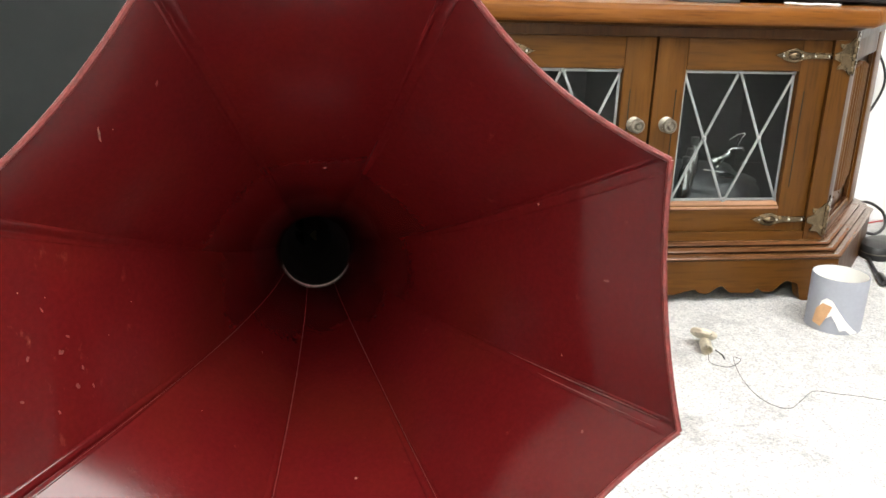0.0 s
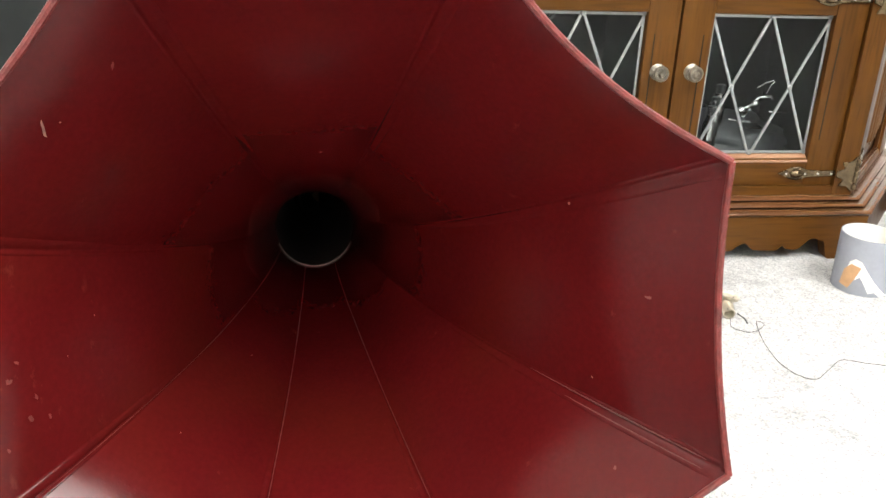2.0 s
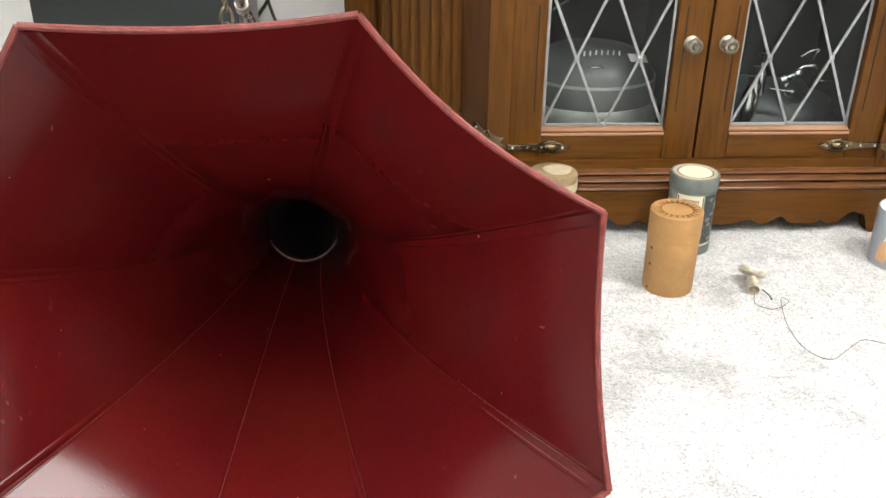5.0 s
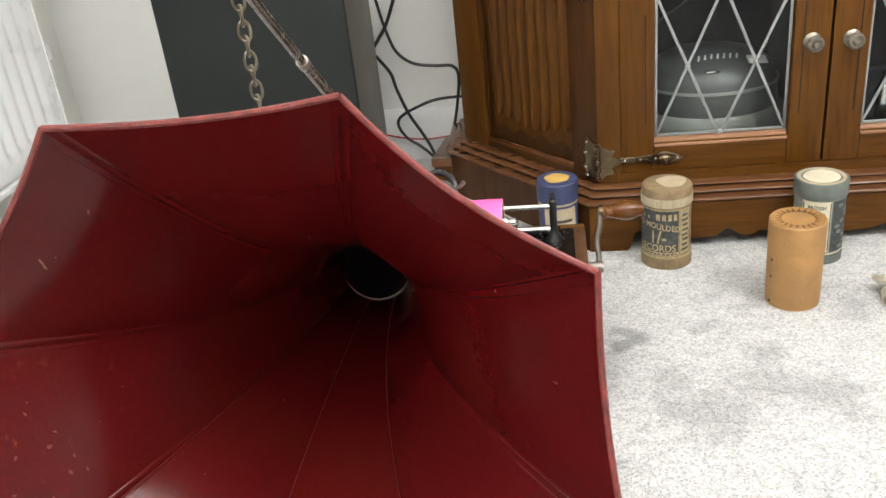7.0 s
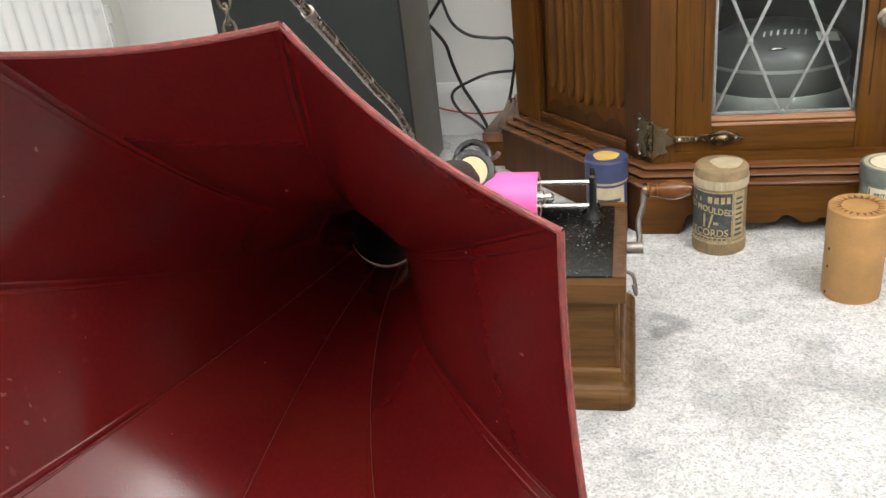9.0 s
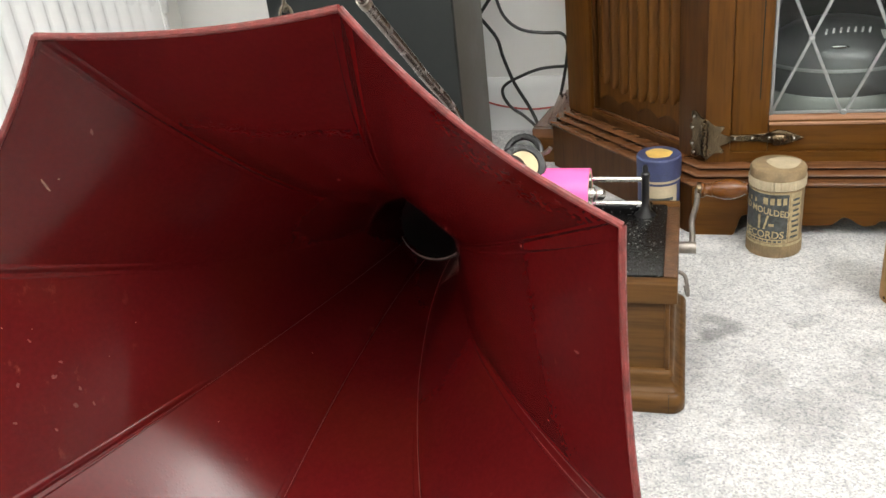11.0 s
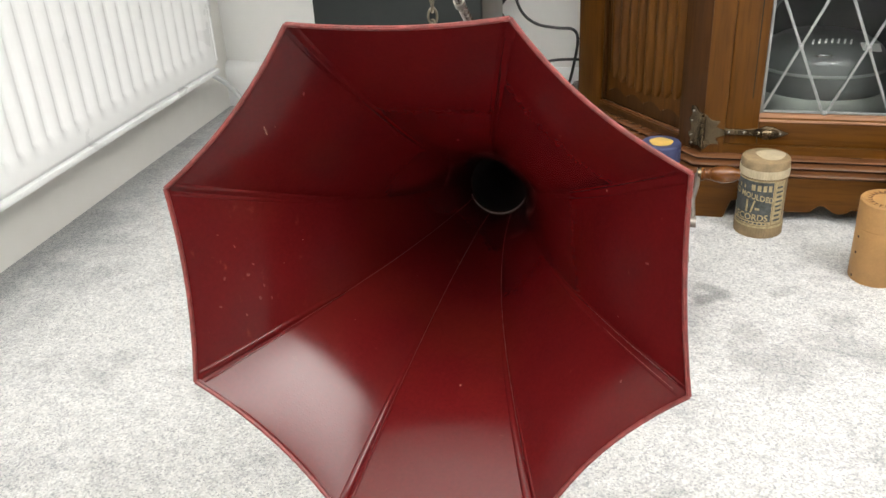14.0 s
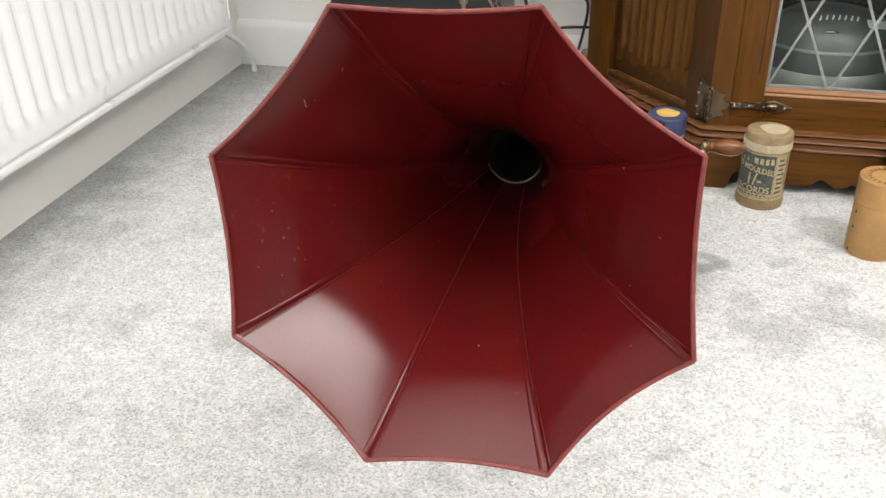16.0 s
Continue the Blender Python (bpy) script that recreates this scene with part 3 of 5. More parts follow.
        if s < 0:
            part("rear_foot", prism(B(), [(mir(s, 0.524), 1.585), (mir(s, 0.611), 1.598), (mir(s, 0.592), 1.715), (mir(s, 0.524), 1.715)], 0.0, 0.046), M_OAKH, t)
            part("rear_foot", prism(B(), [(mir(s, 0.534), 1.590), (mir(s, 0.615), 1.594), (mir(s, 0.598), 1.719), (mir(s, 0.534), 1.719)], 0.0465, 0.063), M_MOULD, t)
        # front post beside the door
        part("post", prism(B(), [(mir(s, 0.325), 1.3455), (mir(s, 0.2918), 1.3455), (mir(s, 0.2918), 1.372), (mir(s, 0.325), 1.372)], 0.0975, 0.4270), M_OAKV, t)
        door(t, s)
    return t


def door(t, s):
    y0, y1 = 1.352, 1.374
    a, b = 0.0018, 0.2910
    g0, g1, zb, zt = 0.051, 0.241, 0.157, 0.376

    def bx(u0, u1, z0, z1, ya=y0, yb=y1, bev=0.0015):
        return box(B(), min(mir(s, u0), mir(s, u1)), max(mir(s, u0), mir(s, u1)), ya, yb, z0, z1, bev)
    d = part("door", bx(a, g0 - 0.0005, 0.1115, 0.4262), M_OAKV, t, "oak door with diamond leaded glazing")
    part("stile", bx(g1 + 0.0005, b, 0.1115, 0.4262), M_OAKV, d)
    part("rail", bx(g0, g1, 0.1115, zb - 0.001), M_OAKH, d)
    part("rail", bx(g0, g1, zt + 0.001, 0.4262), M_OAKH, d)
    # dark strips on the door face paint the shade of its grooves
    part("groove_shade", bx(g1 + 0.0125, g1 + 0.0141, zb + 0.03, zt - 0.03, y0 - 0.0006, y0 + 0.002, 0), M_SHADE, d)
    part("groove_shade", bx(g0 - 0.0141, g0 - 0.0125, zb + 0.03, zt - 0.03, y0 - 0.0006, y0 + 0.002, 0), M_SHADE, d)
    bm = prism(B(), [(y0 - 0.002, zb - 0.007), (y0 - 0.002, zb - 0.0045), (y0 + 0.010, zb + 0.0045), (y0 + 0.012, zb + 0.0045), (y0 + 0.012, zb - 0.007)], min(mir(s, g0), mir(s, g1)), max(mir(s, g0), mir(s, g1)))
    bmesh.ops.transform(bm, matrix=Matrix(((0, 0, 1, 0), (1, 0, 0, 0), (0, 1, 0, 0), (0, 0, 0, 1))), verts=bm.verts)
    part("sill_bead", bm, M_SILL, d, "sloped oak bead under the pane, its highlight put into the colour")
    gl = part("pane", bx(g0 + 0.001, g1 - 0.001, zb, zt, y0 + 0.012, y0 + 0.015, 0), M_GLASS, d, "clear glass pane")
    gl.visible_shadow = False
    # lead cames
    mx, mz = (g0 + g1) / 2, (zb + zt) / 2
    ls = [((g0, zb), (mx, zt)), ((mx, zt), (g1, zb)), ((g0, zt), (mx, zb)), ((mx, zb), (g1, zt)),
          ((g0 + 0.003, zb + 0.005), (g0 + 0.003, zt)), ((g1 - 0.003, zb + 0.005), (g1 - 0.003, zt)), ((g0, zt - 0.003), (g1, zt - 0.003)), ((g0, zb + 0.007), (g1, zb + 0.007))]
    for (u0, za), (u1, z1) in ls:
        p, q = Vector((mir(s, u0), y0 + 0.0105, za)), Vector((mir(s, u1), y0 + 0.0105, z1))
        dd = q - p
        m = Matrix.Translation((p + q) / 2) @ Matrix.Rotation(-math.atan2(dd.z, dd.x), 4, "Y")
        part("lead_came", box(B(), -dd.length / 2, dd.length / 2, -0.0015, 0.0015, -0.0021, 0.0021, 0.0008, m), M_LEAD, d)
    for u, z in (((g0 + mx) / 2, mz), ((mx + g1) / 2, mz), (mx, zb + 0.007), (mx, zt - 0.003)):
        part("solder_joint", lathe(B(), [(0, 0.0025), (0.003, 0.002), (0.0045, 0.0)], axis_m((mir(s, u), y0 + 0.009, z), (0, -1, 0)), 12), M_LEAD, d)
    # knob
    k = part("knob", lathe(B(), [(0.0, -0.001), (0.0135, -0.001), (0.0145, 0.002), (0.012, 0.004), (0.006, 0.007), (0.0055, 0.012), (0.010, 0.014), (0.0135, 0.018), (0.0138, 0.021), (0.0115, 0.024), (0.009, 0.0245), (0.008, 0.023), (0.006, 0.0235), (0.004, 0.027), (0.0, 0.028)],
                           axis_m((mir(s, 0.0265), y0, 0.291), (0, -1, 0)) @ Matrix.Scale(0.86, 4), 28), M_PEWTER, d, "round pewter knob with beaded rim")
    for zc in (0.132, 0.402):
        hinge(d, s, y0, zc)


def hinge(d, s, y0, zc):
    """A strap hinge with a spear tip and a fretted plate folded onto the side."""
    out = [(0.294, 0.0048), (0.262, 0.0043), (0.247, 0.0040), (0.240, 0.0070), (0.230, 0.0115), (0.218, 0.0100), (0.205, 0.0040), (0.194, 0.0)]
    pts = [(mir(s, u), zc + h) for u, h in out] + [(mir(s, u), zc - h) for u, h in out[-2::-1]]
    upright = Matrix(((1, 0, 0, 0), (0, 0, -1, y0), (0, 1, 0, 0), (0, 0, 0, 1)))
    part("strap", at(prism(B(), pts, 0, 0.0040, bev=0.0012), upright), M_BRASS, d, "antique brass spear strap hinge")
    part("boss", lathe(B(), [(0.0075, 0), (0.0068, 0.003), (0.004, 0.0055), (0, 0.0065)], axis_m((mir(s, 0.226), y0 - 0.003, zc), (0, -1, 0)) @ Matrix.Diagonal((1.5, 0.9, 1, 1)), 16), M_BRASS, d)
    fr = [(0.292, 0.0050), (0.300, 0.0060), (0.3065, 0.0085), (0.3040, 0.0130), (0.2995, 0.0165), (0.3000, 0.0200), (0.3060, 0.0195), (0.3110, 0.0185), (0.3160, 0.0215), (0.3200, 0.0280), (0.3245, 0.0300)]
    pts = [(mir(s, u), zc + h) for u, h in fr] + [(mir(s, u), zc - h) for u, h in fr[::-1]]
    upright[1][3] = 1.3453
    part("plate", at(prism(B(), pts, 0, 0.003, bev=0.0008), upright), M_BRASS, d, "fretted antique brass hinge plate")
    for k in range(5):
        z = zc - 0.026 + 0.0104 * k
        part("knuckle", lathe(B(), [(0, 0), (0.0038, 0.0003), (0.0042, 0.0012), (0.0042, 0.0088), (0.0038, 0.0098), (0, 0.0100)], pose(mir(s, 0.3255), 1.3435, z), 14), M_BRASS, d)
    for u in (0.285, 0.262, 0.240, 0.208):
        part("rivet", lathe(B(), [(0.0026, 0), (0.002, 0.0014), (0, 0.0018)], axis_m((mir(s, u), y0 - 0.0038, zc), (0, -1, 0)), 8), M_STEEL, d)
    # leaf on the angled side
    a = Vector((mir(s, 0.3255), 1.3475))
    dv = Vector((s * 0.2235, 0.2545)).normalized()
    nv = Vector((dv.y, -dv.x)) * s
    m = Matrix(((dv.x, -nv.x, 0, a.x), (dv.y, -nv.y, 0, a.y), (0, 0, 1, 0), (0, 0, 0, 1)))
    pts = [(0.0, 0.0300), (0.006, 0.0295), (0.011, 0.0335), (0.018, 0.0385), (0.025, 0.0370), (0.0265, 0.0300), (0.0215, 0.0255), (0.0225, 0.0200), (0.0280, 0.0170), (0.0285, 0.0105), (0.0225, 0.0070), (0.0215, 0.0)]
    bm = prism(B(), [(u, zc + h) for u, h in pts] + [(u, zc - 0.82 * h) for u, h in pts[-2::-1]], -0.0032, -0.0004, bev=0.0006)
    part("leaf", at(bm, m @ Matrix(((1, 0, 0, 0), (0, 0, 1, 0), (0, 1, 0, 0), (0, 0, 0, 1)))), M_BRASS, d, "fretted antique brass hinge leaf")
    for u, h in ((0.019, 0.030), (0.019, -0.024), (0.022, 0.013), (0.022, -0.011)):
        p = m @ Vector((u, -0.003, zc + h))
        part("rivet", lathe(B(), [(0.0026, 0), (0.002, 0.0012), (0, 0.0016)], axis_m(p, (nv.x, nv.y, 0)), 8), M_STEEL, d)


cabinet()


# ---- phonograph horn ----
HC = Vector((0.0436, 0.3838, 0.3796))
HN = Vector((-0.0276, 1.0, -0.2146)).normalized()
HX = (Vector((1, 0, 0)) - HN * HN.x).normalized()
HZ = HX.cross(HN).normalized()
if HZ.z < 0:
    HZ = -HZ
ROLL = radians(4.13)
# the tin is bent by hand: corner reach and how far each edge bows in
REACH = (1.009, 0.976, 1.008, 0.999, 0.995, 0.998, 0.998, 1.004)
BOW = (0.051, 0.024, 0.031, 0.012, 0.025, 0.019, 0.046, 0.018)
PROFILE = [(0.0, 0.1525), (0.012, 0.1425), (0.035, 0.1235), (0.065, 0.1015), (0.10, 0.0795), (0.135, 0.0625), (0.17, 0.0505), (0.21, 0.0402), (0.25, 0.0330), (0.285, 0.0288), (0.313, 0.0268)]


def smooth_ap(s):
    """The horn's half width at a depth, on a smooth curve through the profile."""
    n = len(PROFILE)
    slope = []
    for k in range(n):
        (a, p), (b, q) = PROFILE[max(0, k - 1)], PROFILE[min(n - 1, k + 1)]
        slope.append((q - p) / (b - a))
    for k in range(n - 1):
        (a, p), (b, q) = PROFILE[k], PROFILE[k + 1]
        if s <= b or k == n - 2:
            t, h = min(1.0, max(0.0, (s - a) / (b - a))), b - a
            return (2 * t ** 3 - 3 * t * t + 1) * p + (t ** 3 - 2 * t * t + t) * h * slope[k] + (3 * t * t - 2 * t ** 3) * q + (t ** 3 - t * t) * h * slope[k + 1]


def horn_pt(s, ang, lift=0.0):
    """A point of the horn: s metres in from the mouth, at an angle round the axis; lift stands it in towards the axis."""
    ap = smooth_ap(s)
    sec = ((ang - ROLL + math.pi / 8) % (math.pi / 4)) - math.pi / 8
    u = abs(math.tan(sec) / math.tan(math.pi / 8))
    octr = ap / math.cos(sec)
    k = min(1.0, max(0.0, (s - 0.10) / 0.21))
    k = k * k * (3 - 2 * k)
    r = octr * (1 - k) + (ap * 1.0) * k
    f = (ang - ROLL - math.pi / 8) / (math.pi / 4)
    k0 = math.floor(f)
    fade = max(0.0, 1 - s / 0.2) ** 1.3
    r *= 1 + fade * ((REACH[k0 % 8] * (k0 + 1 - f) + REACH[(k0 + 1) % 8] * (f - k0)) - 1)
    dish = BOW[math.floor(f + 1e-9) % 8] * (1 - u * u) * max(0.0, 1 - s / 0.16) ** 1.4
    r = r * (1 - dish) - lift
    back = 0.005 * (1 - u * u) * max(0.0, 1 - s / 0.07) ** 2
    return HC + HN * (s + back) + (HX * math.cos(ang) + HZ * math.sin(ang)) * r


RAD = math.radians
# how far in from the mouth each folded seam stands proud
SEAM = (0.14, 0.14, 0.15, 0.12, 0.105, 0.105, 0.115, 0.13)


def chip(t, s, a, w, l, turn, mat, name, label=""):
    """A small ragged flake lying on the lacquer."""
    bm = B()
    vs = []
    for i in range(11):
        q = 2 * math.pi * i / 11
        k = 0.7 + 0.5 * noise.noise(Vector((s * 900 + i * 3.1, a * 40, 0.3)))
        u, v = w * k * math.cos(q), l * k * math.sin(q)
        u, v = u * math.cos(turn) - v * math.sin(turn), u * math.sin(turn) + v * math.cos(turn)
        r = (horn_pt(s, a) - HC - HN * s).length
        vs.append(bm.verts.new(horn_pt(s + v * 0.85, a + u / r, 0.0004)))
    bm.faces.new(vs)
    bmesh.ops.triangulate(bm, faces=bm.faces)
    part(name, bm, mat, t, label)


def horn():
    t = thing("phonograph_horn", HC + HN * 0.15, "maroon lacquered tin horn with eight flared panels, scuffed", "horn")
    ss = [0.0, 0.002, 0.004, 0.007, 0.010, 0.014] + [0.018 + 0.0045 * i for i in range(66)]
    ss = [s for s in ss if s < 0.311] + [0.313]
    cor = [ROLL + math.pi / 8 + k * math.pi / 4 for k in range(8)]
    for k in range(8):
        bm = B()
        n = 20
        rows = []
        for lift in (0.0, -0.0009):
            g = []
            for s in ss:
                row = []
                for i in range(n + 1):
                    f = i / n
                    sec = math.atan((2 * f - 1) * math.tan(math.pi / 8))
                    row.append(bm.verts.new(horn_pt(s, cor[k] + math.pi / 8 + sec, lift)))
                g.append(row)
            rows.append(g)
        for g in rows:
            for p, q in zip(g, g[1:]):
                for i in range(n):
                    bm.faces.new((p[i], p[i + 1], q[i + 1], q[i]))
        for p, q in ((rows[0][0], rows[1][0]), (rows[0][-1], rows[1][-1])):
            for i in range(n):
                bm.faces.new((p[i], p[i + 1], q[i + 1], q[i]))
        part("panel", bm, M_LACQ, t, smooth=50)
    # folded seams: a flat strap and a fine bead beside it, fading towards the neck
    for k in range(8):
        bm = B()
        g = []
        for s in [0.002 + 0.298 * (i / 76) for i in range(77)]:
            fade = max(0.0, 1 - s / SEAM[k]) ** 0.7
            w = 0.0014 + 0.0024 * fade
            h = (0.0024 * fade * (1.0 if k in (4, 5, 6) else 0.55) + 0.00008) * min(1, 0.3 + s / 0.012)
            row = []
            r = (horn_pt(s, cor[k]) - HC - HN * s).length
            for o, l in ((-1.35, -0.0003), (-1.15, 0.45), (-0.8, 0.85), (-0.35, 1.0), (0.05, 0.8), (0.25, 0.12), (0.45, 0.15), (0.65, 0.55), (0.9, 0.5), (1.15, -0.0003)):
                row.append(bm.verts.new(horn_pt(s, cor[k] + o * w / r, l * h if l > 0 else l)))
            g.append(row)
        for p, q in zip(g, g[1:]):
            for i in range(9):
                bm.faces.new((p[i], p[i + 1], q[i + 1], q[i]))
        part("seam", bm, M_LACQ, t, "folded tin seam", smooth=50)
    for k in (4, 5, 6):
        pts = [horn_pt(0.03 + 0.277 * i / 30, cor[k] + 0.0012 / (0.02 + 0.1 * (1 - i / 30)), 0.0006 + 0.0005 * (1 - i / 30)) for i in range(31)]
        part("worn_edge", tube(B(), pts, lambda f: 0.00008 + 0.00018 * math.sin(math.pi * f) ** 0.5 * (0.5 + 0.5 * math.sin(9 * f + k) ** 2), 5), M_WORN, t, "fine worn line along a seam")
    for o in (-0.0022, 0.0018):
        pts = [horn_pt(0.006 + 0.075 * i / 20, cor[7] + o / (0.15 - 0.04 * i / 20), 0.0012 * (1 - i / 22)) for i in range(21)]
        part("worn_edge", tube(B(), pts, lambda f: 0.0001 + 0.0003 * math.sin(math.pi * f) ** 0.5, 5), M_WORN, t, "fine worn line along a seam")
    for k in range(8):
        pts = []
        for i in range(13):
            f = i / 12
            sec = math.atan((2 * f - 1) * math.tan(math.pi / 8))
            pts.append(horn_pt(0.0, cor[k] + math.pi / 8 + sec) - HN * 0.0005)
        part("rim", tube(B(), pts, 0.0015, 8), M_RIM, t, "rolled wire rim with worn lacquer")
    # specks and scuffs in the lacquer
    for s, a, q in ((0.067, 117.9, 0.7), (0.024, 137.3, 0.8), (0.151, -132.4, 0.7), (0.056, 70.4, 0.9), (0.070, 177.1, 0.7), (0.086, -140.1, 0.7), (0.048, -12.4, 0.9), (0.03, 173.5, 0.6), (0.056, -175.5, 0.6), (0.02, 172.4, 0.7)):
        chip(t, s, RAD(a), 0.0007 * q, 0.0006 * q, 0, M_CHIP, "chip")
    chip(t, 0.021, RAD(139.6), 0.0055, 0.0008, 0.9, M_CHIP, "chip", "pale scratch in the lacquer")
    for s, a, w, l, r in ((0.020, -175.5, 0.0030, 0.0022, 0.2), (0.0335, -174.8, 0.0030, 0.0030, 1.2), (0.039, -166.5, 0.0036, 0.0026, 0.5), (0.042, -170.0, 0.003, 0.0015, 0.1), (0.037, -177.8, 0.003, 0.0014, 0.8),
                          (0.028, 175.9, 0.0032, 0.0012, 0.4), (0.027, 125.4, 0.003, 0.002, 0.6), (0.024, 7.0, 0.0035, 0.0018, 1.5), (0.025, -26.2, 0.0022, 0.0016, 0.5), (0.030, -163, 0.0025, 0.0014, 0.3), (0.016, -168, 0.0026, 0.0014, 1.0), (0.046, -165, 0.0028, 0.0012, 0.2)):
        chip(t, s, RAD(a), w * 0.6, l * 0.55, r, M_SCUFF, "scuff")
    # neck: a ring, then the tube that leads to the reproducer
    # only the lower arc is built, pale to paint the joint's glint
    ring = [HC + HN * 0.306 + (HX * math.cos(a) + HZ * math.sin(a)) * 0.0268 for a in [math.pi * 1.12 + i * math.pi * 0.76 / 20 for i in range(21)]]
    part("neck_ring", tube(B(), ring, lambda f: 0.00015 + 0.00050 * math.sin(math.pi * f), 6, False), M_TIN, t, "lower arc of the metal joint ring, its glint painted pale")
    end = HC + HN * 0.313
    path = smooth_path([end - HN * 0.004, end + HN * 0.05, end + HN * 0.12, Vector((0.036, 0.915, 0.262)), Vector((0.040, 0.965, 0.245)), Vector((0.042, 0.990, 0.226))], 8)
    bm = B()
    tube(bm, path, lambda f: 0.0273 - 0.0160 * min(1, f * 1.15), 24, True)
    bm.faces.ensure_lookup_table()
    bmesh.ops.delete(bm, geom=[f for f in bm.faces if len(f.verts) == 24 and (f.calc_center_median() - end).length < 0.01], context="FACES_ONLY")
    part("neck", bm, M_NECK, t, "black neck tube with the throat's shade in its colour")
    # eye for the chain on the horn's top
    p = Vector((0.025, 0.520, 0.434))
    part("chain_eye", tube(B(), [p + Vector((0.007 * math.cos(a), 0, 0.006 + 0.007 * math.sin(a))) for a in [i * math.pi / 8 for i in range(17)]], 0.0013, 6, False), M_OLDSTEEL, t)
    return p


EYE_POINT = horn()


# ---- phonograph ----
def phonograph():
    x0, x1, y0, y1 = -0.035, 0.218, 0.884, 1.104
    t = thing("phonograph", ((x0 + x1) / 2, (y0 + y1) / 2, 0), "small oak cased cylinder phonograph with black iron works", "phonograph")
    def rounded(g, r):
        out = []
        for cx, cy, q in ((x1 - g - r, y0 + g + r, -90), (x1 - g - r, y1 - g - r, 0), (x0 + g + r, y1 - g - r, 90), (x0 + g + r, y0 + g + r, 180)):
            out += [(cx + r * math.cos(RAD(q + 15 * k)), cy + r * math.sin(RAD(q + 15 * k))) for k in range(7)]
        return out

    def loft(bm, rings):
        vs = [[bm.verts.new((x, y, z)) for x, y in rounded(g, r)] for g, r, z in rings]
        for p, q in zip(vs, vs[1:]):
            for i in range(len(p)):
                bm.faces.new((p[i], p[(i + 1) % len(p)], q[(i + 1) % len(p)], q[i]))
        bm.faces.new(vs[0][::-1])
        bm.faces.new(vs[-1])
        return bm
    part("base", loft(B(), [(0.002, 0.012, 0.0), (0.0, 0.013, 0.003), (0.0, 0.013, 0.017), (0.002, 0.012, 0.021), (0.005, 0.010, 0.0235)]), M_PHOAK, t, "moulded oak base with rounded corners")
    part("base_step", loft(B(), [(0.006, 0.010, 0.0237), (0.010, 0.007, 0.027), (0.013, 0.005, 0.033), (0.012, 0.005, 0.040), (0.014, 0.004, 0.044), (0.017, 0.003, 0.0455)]), M_PHOAK, t)
    part("joint", box(B(), x1 - 0.0165, x1 - 0.0159, y0 - 0.0004, y0 + 0.004, 0.001, 0.0225), M_HOLE, t, "dark open corner joint")
    part("case", box(B(), x0 + 0.018, x1 - 0.018, y0 + 0.018, y1 - 0.018, 0.0450, 0.128, 0.0015), M_PHOAK, t, "plain oak case")
    part("corner_strip", box(B(), x1 - 0.021, x1 - 0.0165, y0 + 0.0165, y0 + 0.022, 0.036, 0.127, 0.001), M_PHOAK2, t)
    a, b, c, d = x0 + 0.011, x1 - 0.009, y0 + 0.010, y1 - 0.008
    for nm, q, m in (("rim_board", (a, b, c, c + 0.017), M_PHOAK), ("rim_board", (a, b, d - 0.017, d), M_PHOAK), ("rim_board", (b - 0.015, b, c + 0.0172, d - 0.0172), M_WORNOAK), ("rim_board", (a, a + 0.015, c + 0.0172, d - 0.0172), M_PHOAK2)):
        part(nm, box(B(), *q, 0.1275, 0.150, 0.002), m, t, "oak lid rim with a worn edge")
    part("bedplate", box(B(), a + 0.014, b - 0.0135, c + 0.014, d - 0.016, 0.134, 0.153, 0.004), M_BED, t, "dusty glossy black iron bedplate")
    part("ridge", box(B(), a + 0.03, b - 0.03, 1.052, 1.066, 0.152, 0.163, 0.003), M_BED, t)
    # end post and guide rods
    px, py = 0.171, 1.050
    p = part("end_post", lathe(B(), [(0, 0.150), (0.013, 0.150), (0.012, 0.154), (0.006, 0.160), (0.0045, 0.168), (0.0045, 0.198), (0.005, 0.199), (0.005, 0.203), (0.003, 0.205), (0.0034, 0.209), (0.002, 0.213), (0, 0.2135)], pose(px, py, 0), 16), M_BLACK, t)
    part("guide_rod", tube(B(), [(0.0, py, 0.196), (px, py, 0.196)], 0.0031, 12), M_STEEL, t, "bright steel guide rod")
    part("feed_screw", tube(B(), [(0.0, py - 0.004, 0.168), (px - 0.004, py - 0.004, 0.168)], 0.0036, 12), M_STEEL, t, "bright steel feed screw")
    part("end_post", lathe(B(), [(0, 0.150), (0.013, 0.150), (0.006, 0.160), (0.005, 0.205), (0, 0.208)], pose(-0.005, py, 0), 16), M_BLACK, t)
    part("mandrel_bearing", box(B(), -0.012, 0.0, 0.995, 1.025, 0.152, 0.212, 0.004), M_BLACK, t)
    part("mandrel", lathe(B(), [(0, 0), (0.0225, 0), (0.0222, 0.112), (0.008, 0.113), (0.008, 0.117), (0.0055, 0.118), (0.0062, 0.121), (0.0062, 0.126), (0.003, 0.129), (0, 0.129)], axis_m((0.002, 1.008, 0.196), (1, 0, 0)), 28), M_STEEL, t, "nickel mandrel with end nut")
    # reproducer carriage, behind the horn's edge
    arm = part("carriage", box(B(), 0.022, 0.062, 1.022, 1.058, 0.186, 0.212, 0.005), M_BLACK, t)
    part("reproducer", lathe(B(), [(0, 0), (0.018, 0), (0.0245, 0.002), (0.026, 0.006), (0.024, 0.010), (0.018, 0.011), (0.017, 0.0085), (0, 0.0085)], axis_m((0.041, 1.006, 0.228), (0.35, -0.72, 0.6)), 28), M_BLACK, t, "round black reproducer")
